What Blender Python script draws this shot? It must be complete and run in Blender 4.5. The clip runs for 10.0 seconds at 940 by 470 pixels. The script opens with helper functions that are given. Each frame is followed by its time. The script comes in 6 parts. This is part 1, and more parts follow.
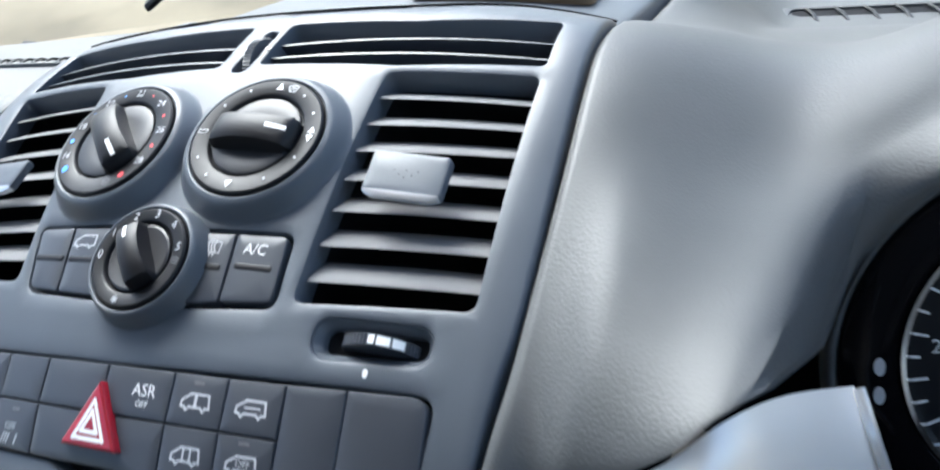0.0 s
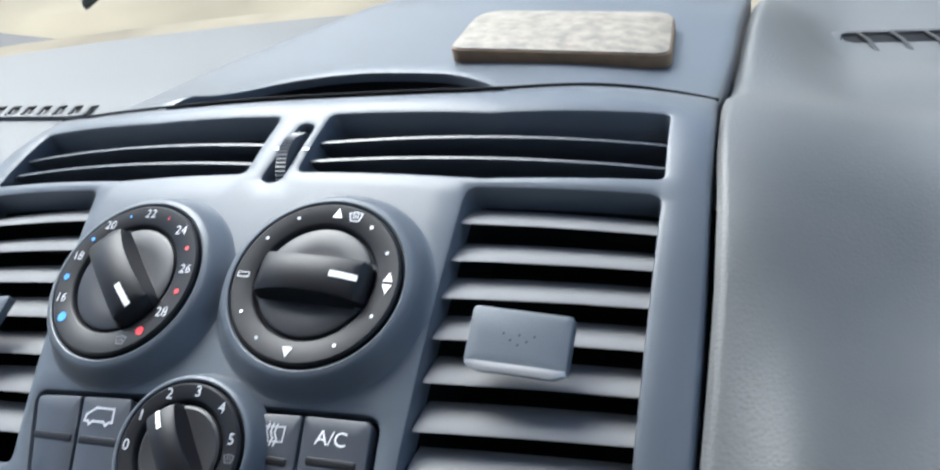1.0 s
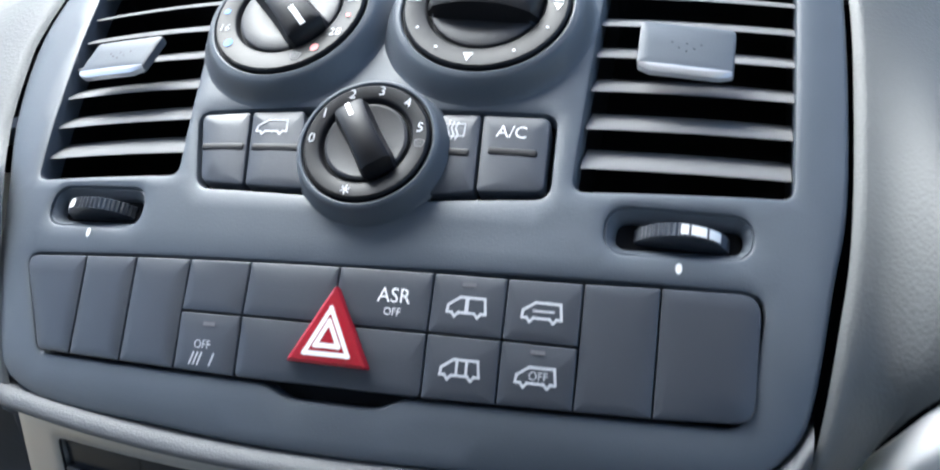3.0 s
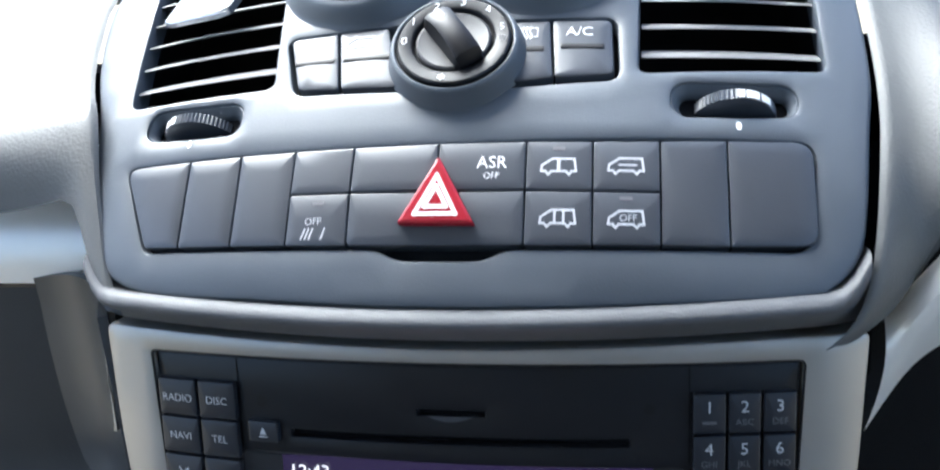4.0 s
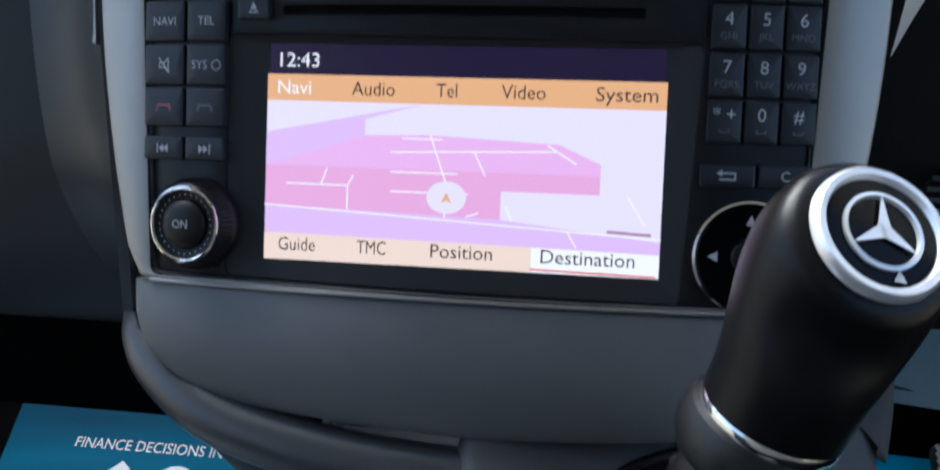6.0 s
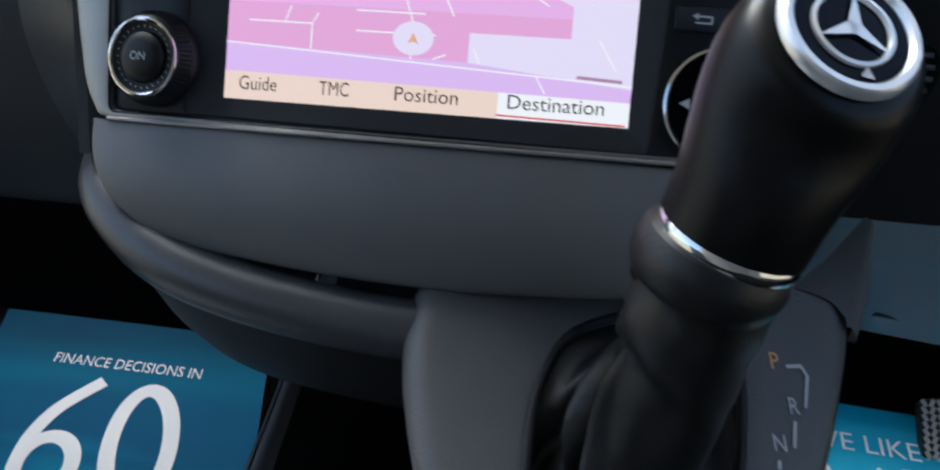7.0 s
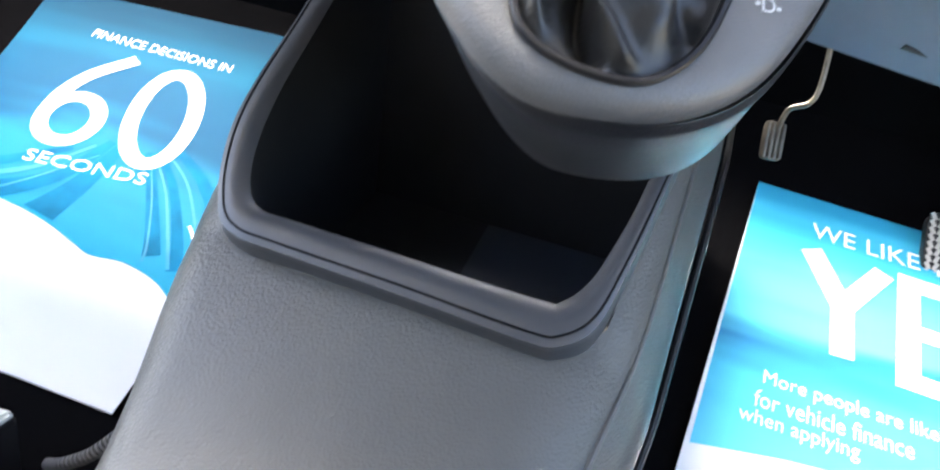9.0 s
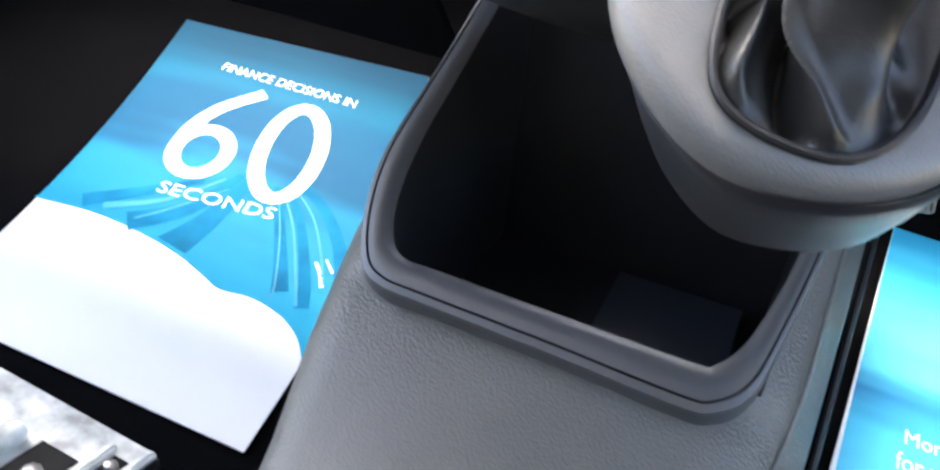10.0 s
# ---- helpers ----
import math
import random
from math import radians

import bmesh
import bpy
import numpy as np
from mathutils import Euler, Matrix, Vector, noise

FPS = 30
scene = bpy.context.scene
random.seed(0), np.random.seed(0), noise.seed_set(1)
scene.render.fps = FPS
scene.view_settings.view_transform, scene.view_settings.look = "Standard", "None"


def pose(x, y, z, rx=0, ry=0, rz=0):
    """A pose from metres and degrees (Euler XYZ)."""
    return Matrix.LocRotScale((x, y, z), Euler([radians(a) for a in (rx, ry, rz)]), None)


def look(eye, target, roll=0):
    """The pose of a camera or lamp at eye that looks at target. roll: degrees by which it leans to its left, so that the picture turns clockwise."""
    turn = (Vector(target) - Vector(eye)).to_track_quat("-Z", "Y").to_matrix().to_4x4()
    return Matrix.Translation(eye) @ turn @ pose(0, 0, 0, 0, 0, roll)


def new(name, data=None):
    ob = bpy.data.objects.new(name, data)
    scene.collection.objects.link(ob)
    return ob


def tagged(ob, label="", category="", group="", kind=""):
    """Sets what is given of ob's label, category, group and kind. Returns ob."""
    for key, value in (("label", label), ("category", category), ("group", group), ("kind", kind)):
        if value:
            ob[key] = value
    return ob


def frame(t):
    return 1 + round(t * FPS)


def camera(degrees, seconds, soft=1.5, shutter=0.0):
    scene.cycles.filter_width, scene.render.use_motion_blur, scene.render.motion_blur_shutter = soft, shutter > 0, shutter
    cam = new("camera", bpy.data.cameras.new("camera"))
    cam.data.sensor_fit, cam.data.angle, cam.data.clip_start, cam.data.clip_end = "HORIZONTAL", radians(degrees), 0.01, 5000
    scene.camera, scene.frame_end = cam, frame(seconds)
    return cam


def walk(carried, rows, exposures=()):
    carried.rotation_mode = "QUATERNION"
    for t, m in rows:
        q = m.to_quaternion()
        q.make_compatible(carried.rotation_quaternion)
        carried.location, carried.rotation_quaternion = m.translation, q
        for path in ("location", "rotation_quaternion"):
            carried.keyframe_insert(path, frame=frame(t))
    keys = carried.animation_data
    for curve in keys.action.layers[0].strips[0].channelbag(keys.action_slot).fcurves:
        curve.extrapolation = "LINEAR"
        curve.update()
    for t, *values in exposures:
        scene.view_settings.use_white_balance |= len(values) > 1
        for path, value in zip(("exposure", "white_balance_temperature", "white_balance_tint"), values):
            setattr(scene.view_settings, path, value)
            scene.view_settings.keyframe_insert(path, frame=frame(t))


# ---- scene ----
cam = camera(52.0, 10.0, soft=2.0, shutter=0.35)
PATH = [
    (0, (0.268, -0.175, 0.985), (-0.547, 1.316, -0.069), -13.0),
    (0.5, (0.217, -0.127, 1.006), (-0.547, 1.378, -0.067), -14.0),
    (0.6, (0.207, -0.119, 1.018), (-0.533, 1.37, -0.094), -13.5),
    (0.8, (0.191, -0.108, 1.015), (-0.515, 1.385, -0.112), -12.8),
    (1, (0.179, -0.1, 1.015), (-0.486, 1.377, -0.159), -12.6),
    (1.5, (0.148, -0.105, 1.008), (-0.486, 1.312, -0.253), -12.9),
    (2, (0.127, -0.124, 1.014), (-0.442, 1.317, -0.251), -9.5),
    (2.5, (0.114, -0.155, 0.998), (-0.418, 1.321, -0.243), -7.5),
    (2.7, (0.115, -0.173, 0.979), (-0.419, 1.326, -0.233), -7.1),
    (3.8, (0.081, -0.272, 0.927), (-0.283, 1.425, -0.068), -7.0),
    (4, (0.068, -0.29, 0.91), (-0.285, 1.439, -0.032), -5.8),
    (4.5, (0.074, -0.306, 0.872), (-0.257, 1.467, 0.009), -5.1),
    (5, (0.07, -0.33, 0.817), (-0.265, 1.477, 0.03), -3.3),
    (5.5, (0.066, -0.348, 0.766), (-0.272, 1.482, 0.034), -1.4),
    (5.7, (0.062, -0.352, 0.748), (-0.27, 1.485, 0.03), -1.3),
    (6.8, (0.067, -0.354, 0.68), (-0.273, 1.471, -0.064), 1.1),
    (7, (0.078, -0.357, 0.675), (-0.26, 1.465, -0.079), 1.6),
    (7.5, (0.109, -0.363, 0.661), (-0.21, 1.454, -0.11), 3.6),
    (7.8, (0.121, -0.375, 0.646), (-0.192, 1.432, -0.152), 5.0),
    (8, (0.127, -0.389, 0.635), (-0.198, 1.41, -0.175), 6.0),
    (8.2, (0.131, -0.397, 0.624), (-0.217, 1.388, -0.206), 7.1),
    (8.5, (0.128, -0.403, 0.604), (-0.228, 1.361, -0.268), 8.4),
    (8.8, (0.126, -0.409, 0.578), (-0.244, 1.308, -0.379), 9.4),
    (9, (0.118, -0.415, 0.559), (-0.249, 1.289, -0.421), 10.5),
    (9.5, (0.109, -0.417, 0.548), (-0.314, 1.239, -0.491), 10.7),
    (9.8, (0.094, -0.413, 0.557), (-0.423, 1.246, -0.452), 9.9),
    (10, (0.082, -0.409, 0.564), (-0.465, 1.252, -0.407), 9.0),
]
EXPOSURE = [(0, 1.7), (1, 1.5), (2.5, 1.7), (4, 2.4), (4.5, 2.8), (5, 2.85), (5.5, 2.6), (5.7, 2.2), (6.8, 1.4), (7, 1.6), (7.5, 2.3), (8, 3.45), (8.5, 4.15), (9, 4.25), (9.5, 4.15), (10, 4.15)]
walk(cam, [(t, look(eye, target, roll)) for t, eye, target, roll in PATH],
     exposures=[(t, e, 5800 if t < 5 else 5700 if t < 6 else 5950 if t < 7.2 else 5700 if t < 8 else 6200 if t < 8.5 else 6900, 6 if t < 8 else 10 if t < 8.5 else 12) for t, e in EXPOSURE])

# ---- world and light: bright overcast day ----
world = bpy.data.worlds.new("world")
scene.world = world
world.use_nodes = True
wn = world.node_tree.nodes
sky = wn.new("ShaderNodeTexSky")
sky.sky_type, sky.sun_disc = "NISHITA", False
sky.sun_elevation, sky.sun_rotation = radians(50), radians(-43.5)
sky.air_density, sky.dust_density = 1.0, 3.0
world.node_tree.links.new(sky.outputs[0], wn["Background"].inputs[0])
wn["Background"].inputs[1].default_value = 0.112
sun = new("sun", bpy.data.lights.new("sun", "SUN"))
sun.data.energy, sun.data.angle, sun.data.color = 1.75, radians(40), (1.0, 0.96, 0.9)
sun.matrix_world = look((-1.9, 2.0, 3.3), (0, 0, 0))


# ---- materials ----
def material(name, base, rough=0.5, metal=0.0, grain=0.0, scale=900.0, vary=0.12, patch=14.0, coat=0.0,
             specular=0.5, wrinkle=0.0):
    """A surface with colour varied at two scales and a fine bump."""
    m = bpy.data.materials.new(name)
    m.use_nodes = True
    nt = m.node_tree
    b = nt.nodes["Principled BSDF"]
    b.inputs["Metallic"].default_value = metal
    b.inputs["Coat Weight"].default_value = coat
    b.inputs["Specular IOR Level"].default_value = specular
    geo = nt.nodes.new("ShaderNodeNewGeometry")
    big = nt.nodes.new("ShaderNodeTexNoise")
    big.inputs["Scale"].default_value, big.inputs["Detail"].default_value = patch, 5
    nt.links.new(geo.outputs["Position"], big.inputs["Vector"])
    ramp = nt.nodes.new("ShaderNodeValToRGB")
    lo, hi = [c * (1 - vary) for c in base], [min(1, c * (1 + vary)) for c in base]
    ramp.color_ramp.elements[0].color, ramp.color_ramp.elements[1].color = (*lo, 1), (*hi, 1)
    ramp.color_ramp.elements[0].position, ramp.color_ramp.elements[1].position = 0.3, 0.7
    nt.links.new(big.outputs[0], ramp.inputs[0])
    nt.links.new(ramp.outputs[0], b.inputs["Base Color"])
    spread = nt.nodes.new("ShaderNodeMapRange")
    spread.inputs[3].default_value, spread.inputs[4].default_value = rough * 0.9, min(1, rough * 1.12)
    nt.links.new(big.outputs[0], spread.inputs[0])
    nt.links.new(spread.outputs[0], b.inputs["Roughness"])
    if grain or wrinkle:
        bump = nt.nodes.new("ShaderNodeBump")
        fine = nt.nodes.new("ShaderNodeTexVoronoi" if grain > 0.5 else "ShaderNodeTexNoise")
        fine.inputs["Scale"].default_value = scale
        nt.links.new(geo.outputs["Position"], fine.inputs["Vector"])
        bump.inputs["Strength"].default_value, bump.inputs["Distance"].default_value = min(1, grain), 0.0002 if scale > 600 else 0.0004
        nt.links.new(fine.outputs[0], bump.inputs["Height"])
        last = bump
        if wrinkle:
            fold = nt.nodes.new("ShaderNodeBump")
            folds = nt.nodes.new("ShaderNodeTexNoise")
            folds.inputs["Scale"].default_value, folds.inputs["Detail"].default_value = 60, 3
            nt.links.new(geo.outputs["Position"], folds.inputs["Vector"])
            fold.inputs["Strength"].default_value, fold.inputs["Distance"].default_value = wrinkle, 0.004
            nt.links.new(folds.outputs[0], fold.inputs["Height"])
            nt.links.new(bump.outputs[0], fold.inputs["Normal"])
            last = fold
        nt.links.new(last.outputs[0], b.inputs["Normal"])
    return m


PANEL = material("panel_plastic", (0.072, 0.083, 0.098), 0.42, grain=0.3, scale=1400, specular=0.42)
PAD = material("dash_pad_plastic", (0.072, 0.075, 0.076), 0.55, grain=0.55, scale=720, specular=0.5)
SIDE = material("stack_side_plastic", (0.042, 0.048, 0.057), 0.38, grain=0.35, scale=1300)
KNEE = material("lower_dash_plastic", (0.010, 0.011, 0.013), 0.5, grain=0.55, scale=1500, specular=0.2)
LID = material("lid_plastic", (0.13, 0.133, 0.135), 0.42, grain=0.3, scale=1400)
BLACK = material("black_plastic", (0.0065, 0.0065, 0.008), 0.42, grain=0.15, scale=1500, specular=0.27)
DARK = material("vent_dark", (0.006, 0.006, 0.007), 0.6, specular=0.1)
DISC = material("dial_disc_plastic", (0.022, 0.022, 0.024), 0.4, grain=0.2, scale=1500, specular=0.4)
SLAT = material("slat_plastic", (0.15, 0.15, 0.152), 0.62, grain=0.2, scale=1500, specular=0.25)
SWITCH = material("switch_plastic", (0.04, 0.045, 0.055), 0.36, grain=0.2, scale=1400)
RADIO = material("radio_plastic", (0.0105, 0.0115, 0.014), 0.34, grain=0.15, scale=1500, specular=0.25)
KEY = material("radio_key_plastic", (0.018, 0.021, 0.028), 0.4, grain=0.15, scale=1500, specular=0.35)
BEZEL = material("bezel_plastic", (0.026, 0.027, 0.03), 0.5, grain=0.15, scale=1500, specular=0.3)
GLOSS = material("gloss_black", (0.003, 0.003, 0.004), 0.08, specular=0.16)
SILVER = material("satin_silver", (0.36, 0.346, 0.322), 0.40, metal=0.55, grain=0.1, scale=1500, vary=0.05)
# silver for the side trims, whitened to carry the sunlight on them
LIT_SILVER = material("lit_silver", (0.88, 0.86, 0.82), 0.34, metal=0.3, grain=0.1, scale=1500, vary=0.04)
BRIGHT = material("bright_silver", (0.78, 0.78, 0.78), 0.22, metal=0.55, vary=0.03)
CHROME = material("chrome", (0.8, 0.8, 0.8), 0.12, metal=1.0, vary=0.03)
WHITE = material("white_print", (0.78, 0.78, 0.78), 0.5, vary=0.02)
GREY = material("grey_print", (0.48, 0.49, 0.51), 0.5, vary=0.02)
DIM = material("dim_print", (0.11, 0.11, 0.12), 0.5, vary=0.02)
BLUE = material("blue_print", (0.05, 0.3, 0.85), 0.5, vary=0.02)
RED = material("red_print", (0.65, 0.02, 0.03), 0.4, vary=0.02)
HAZARD = material("hazard_red_plastic", (0.27, 0.008, 0.018), 0.25, coat=0.4, vary=0.05)
LEATHER = material("black_leather", (0.0085, 0.0088, 0.0095), 0.40, grain=0.5, scale=900, wrinkle=0.16, specular=0.4)
KNOB = material("knob_leather", (0.004, 0.004, 0.0045), 0.33, grain=0.25, scale=1100, specular=0.2)
# the blue of the sky light on this panel is put into its base colour
COLUMN = material("column_sky_tint", (0.12, 0.155, 0.22), 0.5, grain=0.5, scale=900)
SOFT = material("soft_roll_plastic", (0.085, 0.088, 0.094), 0.58, grain=0.6, scale=1000, specular=0.35)
CONSOLE = material("console_plastic", (0.072, 0.074, 0.077), 0.42, grain=0.6, scale=900)
TUNNEL = material("tunnel_plastic", (0.066, 0.0655, 0.062), 0.44, grain=1.0, scale=560, vary=0.16, patch=9)
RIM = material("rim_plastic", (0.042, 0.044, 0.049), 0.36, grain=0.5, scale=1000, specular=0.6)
ROLL = material("roll_plastic", (0.042, 0.045, 0.05), 0.34, grain=0.3, scale=1300, specular=0.65)
SHELL = material("shell_shaded", (0.010, 0.0115, 0.0155), 0.42, grain=0.6, scale=900, specular=0.45)
GLOVE = material("glovebox_plastic", (0.026, 0.031, 0.037), 0.48, grain=0.5, scale=700, specular=0.3)
DULL = material("dull_metal", (0.14, 0.125, 0.105), 0.45, metal=0.7, vary=0.3, patch=90)
SHADED_BLACK = material("shaded_black_plastic", (0.011, 0.0115, 0.0125), 0.5, grain=0.4, scale=900, specular=0.2)
CARPET = material("black_carpet", (0.004, 0.004, 0.0045), 0.95, grain=0.9, scale=1500, specular=0.0)
WORN = material("worn_metal", (0.46, 0.48, 0.47), 0.42, metal=0.35, vary=0.45, patch=70)
METAL = material("bare_metal", (0.35, 0.34, 0.33), 0.35, metal=0.9)
TREAD = material("pedal_rubber", (0.42, 0.40, 0.37), 0.7, grain=0.5, scale=1200)
PAPER = material("white_paper", (0.82, 0.83, 0.84), 0.45, vary=0.02, specular=0.15)
CARD = material("beige_card", (0.19, 0.165, 0.13), 0.55, vary=0.35, patch=160)
WOOD = material("card_edge", (0.17, 0.105, 0.055), 0.5, vary=0.2, patch=120)
REAR = material("grey_unseen_wall", (0.16, 0.16, 0.16), 0.8, grain=0.3)
LINING = material("grey_headlining", (0.55, 0.55, 0.54), 0.9, grain=0.3)
BODY = material("body_paint", (0.25, 0.27, 0.3), 0.25, coat=0.6)
WIPER = material("wiper_rubber", (0.012, 0.012, 0.013), 0.45)
GROUND = material("dry_ground", (0.30, 0.255, 0.17), 0.95, vary=0.35, patch=1.3, grain=0.5, scale=60)


def glow(name, colour, strength):
    m = bpy.data.materials.new(name)
    m.use_nodes = True
    b = m.node_tree.nodes["Principled BSDF"]
    b.inputs["Base Color"].default_value = (0.01, 0.01, 0.01, 1)
    b.inputs["Roughness"].default_value = 0.25
    b.inputs["Emission Color"].default_value, b.inputs["Emission Strength"].default_value = (*colour, 1), strength
    return m


LCD_DARK = glow("lcd_dark", (0.012, 0.006, 0.03), 0.3)
LCD_ORANGE = glow("lcd_orange", (0.86, 0.45, 0.22), 0.30)
LCD_PEACH = glow("lcd_peach", (0.95, 0.72, 0.6), 0.30)
LCD_LILAC = glow("lcd_lilac", (0.80, 0.53, 0.90), 0.30)
LCD_PALE = glow("lcd_pale", (0.88, 0.78, 0.95), 0.30)
LCD_PINK = glow("lcd_pink", (0.86, 0.42, 0.70), 0.30)
LCD_ROSE = glow("lcd_rose", (0.88, 0.48, 0.82), 0.30)
LCD_WHITE = glow("lcd_white", (1.0, 0.97, 0.98), 0.30)
LCD_TEXT = glow("lcd_text", (0.03, 0.02, 0.02), 0.5)
LCD_RED = glow("lcd_red", (0.7, 0.03, 0.03), 0.30)
LCD_FAINT = glow("lcd_faint", (0.45, 0.25, 0.38), 0.30)

GLASS = bpy.data.materials.new("window_glass")
GLASS.use_nodes = True
gb = GLASS.node_tree.nodes["Principled BSDF"]
gb.inputs["Transmission Weight"].default_value, gb.inputs["Roughness"].default_value = 1.0, 0.0
gb.inputs["IOR"].default_value = 1.1
gb.inputs["Base Color"].default_value = (0.95, 0.98, 0.97, 1)


# ---- building helpers ----
def thing(name, place, label, category, group="", kind=""):
    """An Empty at the base of a thing."""
    ob = new(name)
    ob.empty_display_size = 0.02
    ob.location = place
    return tagged(ob, label, category, group, kind)


def part(name, bm, mat, parent=None, label="", sharp=38, kind=""):
    """Links a bmesh, made in world places, as one mesh object under a thing or a part."""
    bmesh.ops.recalc_face_normals(bm, faces=bm.faces[:])
    me = bpy.data.meshes.new(name)
    bm.to_mesh(me)
    bm.free()
    me.materials.append(mat)
    for p in me.polygons:
        p.use_smooth = True
    me.set_sharp_from_angle(angle=radians(sharp))
    ob = new(name, me)
    if parent:
        ob.parent = parent
        if not parent.parent and parent.type == "EMPTY":
            ob.matrix_parent_inverse = Matrix.Translation(-Vector(parent.location))
    return tagged(ob, label, kind=kind)


def whole(name, bm, mat, label, category, group="", kind="", sharp=38):
    ob = part(name, bm, mat, sharp=sharp)
    return tagged(ob, label, category, group, kind)


def area2(loop):
    return sum(a[0] * b[1] - b[0] * a[1] for a, b in zip(loop, loop[1:] + loop[:1]))


def off(loop, d):
    """The loop pushed outwards by d."""
    n, out = len(loop), []
    s = 1 if area2(loop) > 0 else -1
    for i in range(n):
        p, a, b = Vector(loop[i]), Vector(loop[i - 1]), Vector(loop[(i + 1) % n])
        u, v = (p - a).normalized(), (b - p).normalized()
        nu, nv = Vector((u.y, -u.x)) * s, Vector((v.y, -v.x)) * s
        m = nu + nv
        m = m / max(0.25, m.length_squared / 2)
        out.append((p.x + m.x * d, p.y + m.y * d))
    return out


def rounded(points, r, n=5):
    """A loop with rounded corners; r is one radius or one for each corner."""
    out, k = [], len(points)
    for i in range(k):
        p, a, b = Vector(points[i]), Vector(points[i - 1]), Vector(points[(i + 1) % k])
        ri = r[i] if isinstance(r, (list, tuple)) else r
        da, db = (a - p), (b - p)
        ri = min(ri, da.length * 0.45, db.length * 0.45)
        if ri < 1e-5:
            out.append(tuple(p))
            continue
        s, e = p + da.normalized() * ri, p + db.normalized() * ri
        for j in range(n + 1):
            t = j / n
            q = s * (1 - t) ** 2 + p * 2 * t * (1 - t) + e * t * t
            out.append(tuple(q))
    return out


def smooth_loop(points, n=6):
    """A closed Catmull-Rom curve through the points."""
    k, out = len(points), []
    for i in range(k):
        a, b, c, d = (Vector(points[(i + j) % k]) for j in (-1, 0, 1, 2))
        for j in range(n):
            t = j / n
            q = 0.5 * (2 * b + (c - a) * t + (2 * a - 5 * b + 4 * c - d) * t * t + (3 * b - a - 3 * c + d) * t ** 3)
            out.append(tuple(q))
    return out


def smooth_line(points, n=6):
    out, k = [], len(points)
    for i in range(k - 1):
        a, b, c, d = (Vector(points[min(max(i + j, 0), k - 1)]) for j in (-1, 0, 1, 2))
        for j in range(n):
            t = j / n
            out.append(0.5 * (2 * b + (c - a) * t + (2 * a - 5 * b + 4 * c - d) * t * t + (3 * b - a - 3 * c + d) * t ** 3))
    out.append(Vector(points[-1]))
    return out


def inside(p, loop):
    c, j = False, len(loop) - 1
    for i in range(len(loop)):
        (xi, yi), (xj, yj) = loop[i], loop[j]
        if (yi > p[1]) != (yj > p[1]) and p[0] < (xj - xi) * (p[1] - yi) / (yj - yi) + xi:
            c = not c
        j = i
    return c


def dense(loop, step):
    out = []
    for a, b in zip(loop, loop[1:] + loop[:1]):
        k = max(1, int(math.hypot(b[0] - a[0], b[1] - a[1]) / step))
        out += [(a[0] + (b[0] - a[0]) * i / k, a[1] + (b[1] - a[1]) * i / k) for i in range(k)]
    return out


def cap(bm, fn, h, outer, holes=(), step=0.008):
    """Fills a loop less its holes with small faces that follow the surface fn(a, b, h). Returns the rings of vertices."""
    from mathutils import geometry
    loops = [outer, *holes]
    pts, edges = [], []
    for lp in loops:
        k = len(pts)
        pts += [Vector(p) for p in lp]
        edges += [(k + i, k + (i + 1) % len(lp)) for i in range(len(lp))]
    rim = len(pts)
    xs, ys = [p[0] for p in outer], [p[1] for p in outer]
    clear = [off(lp, -step * 0.4) if lp is outer else off(lp, step * 0.4) for lp in loops]
    x = min(xs) + step / 2
    while x < max(xs):
        y = min(ys) + step / 2
        while y < max(ys):
            if inside((x, y), clear[0]) and not any(inside((x, y), c) for c in clear[1:]):
                pts.append(Vector((x, y)))
            y += step
        x += step
    v2, _, tris, orig, _, _ = geometry.delaunay_2d_cdt(pts, edges, [], 0, 1e-7)
    vs = [bm.verts.new(fn(p.x, p.y, h)) for p in v2]
    for f in tris:
        c = sum((v2[i] for i in f), Vector((0, 0))) / len(f)
        if inside(c, outer) and not any(inside(c, o) for o in holes):
            bm.faces.new([vs[i] for i in f])
    back = {}
    for i, o in enumerate(orig):
        for k in o:
            back[k] = vs[i]
    rings, k = [], 0
    for lp in loops:
        rings.append([back[k + i] for i in range(len(lp))])
        k += len(lp)
    held = {v for r in rings for v in r}
    for v in vs:
        if not v.link_faces and v not in held:
            bm.verts.remove(v)
    return rings


def skirt(bm, fn, ring, loop, steps):
    """Side strips from a ring of vertices: steps of (outward offset, height)."""
    last = ring
    for d, h in steps:
        lp = off(loop, d) if d else loop
        cur = [bm.verts.new(fn(p[0], p[1], h)) for p in lp]
        n = len(cur)
        for i in range(n):
            bm.faces.new((last[i], last[(i + 1) % n], cur[(i + 1) % n], cur[i]))
        last = cur
    return last


def plate(fn, outer, holes=(), h=0.0, rim=0.0012, depth=0.008, edge=0.004, step=0.008, bm=None):
    """A moulded panel on a surface, with rounded edges round it and round its openings."""
    bm = bm or bmesh.new()
    outer = outer if area2(outer) > 0 else outer[::-1]
    rings = cap(bm, fn, h, off(outer, -rim), [off(o, rim) for o in holes], step)
    skirt(bm, fn, rings[0], outer, [(-rim * 0.3, h - rim * 0.3), (0, h - rim), (0, h - edge)])
    for o, ring in zip(holes, rings[1:]):
        skirt(bm, fn, ring, o, [(rim * 0.3, h - rim * 0.3), (0, h - rim), (0, h - depth)])
    return bm


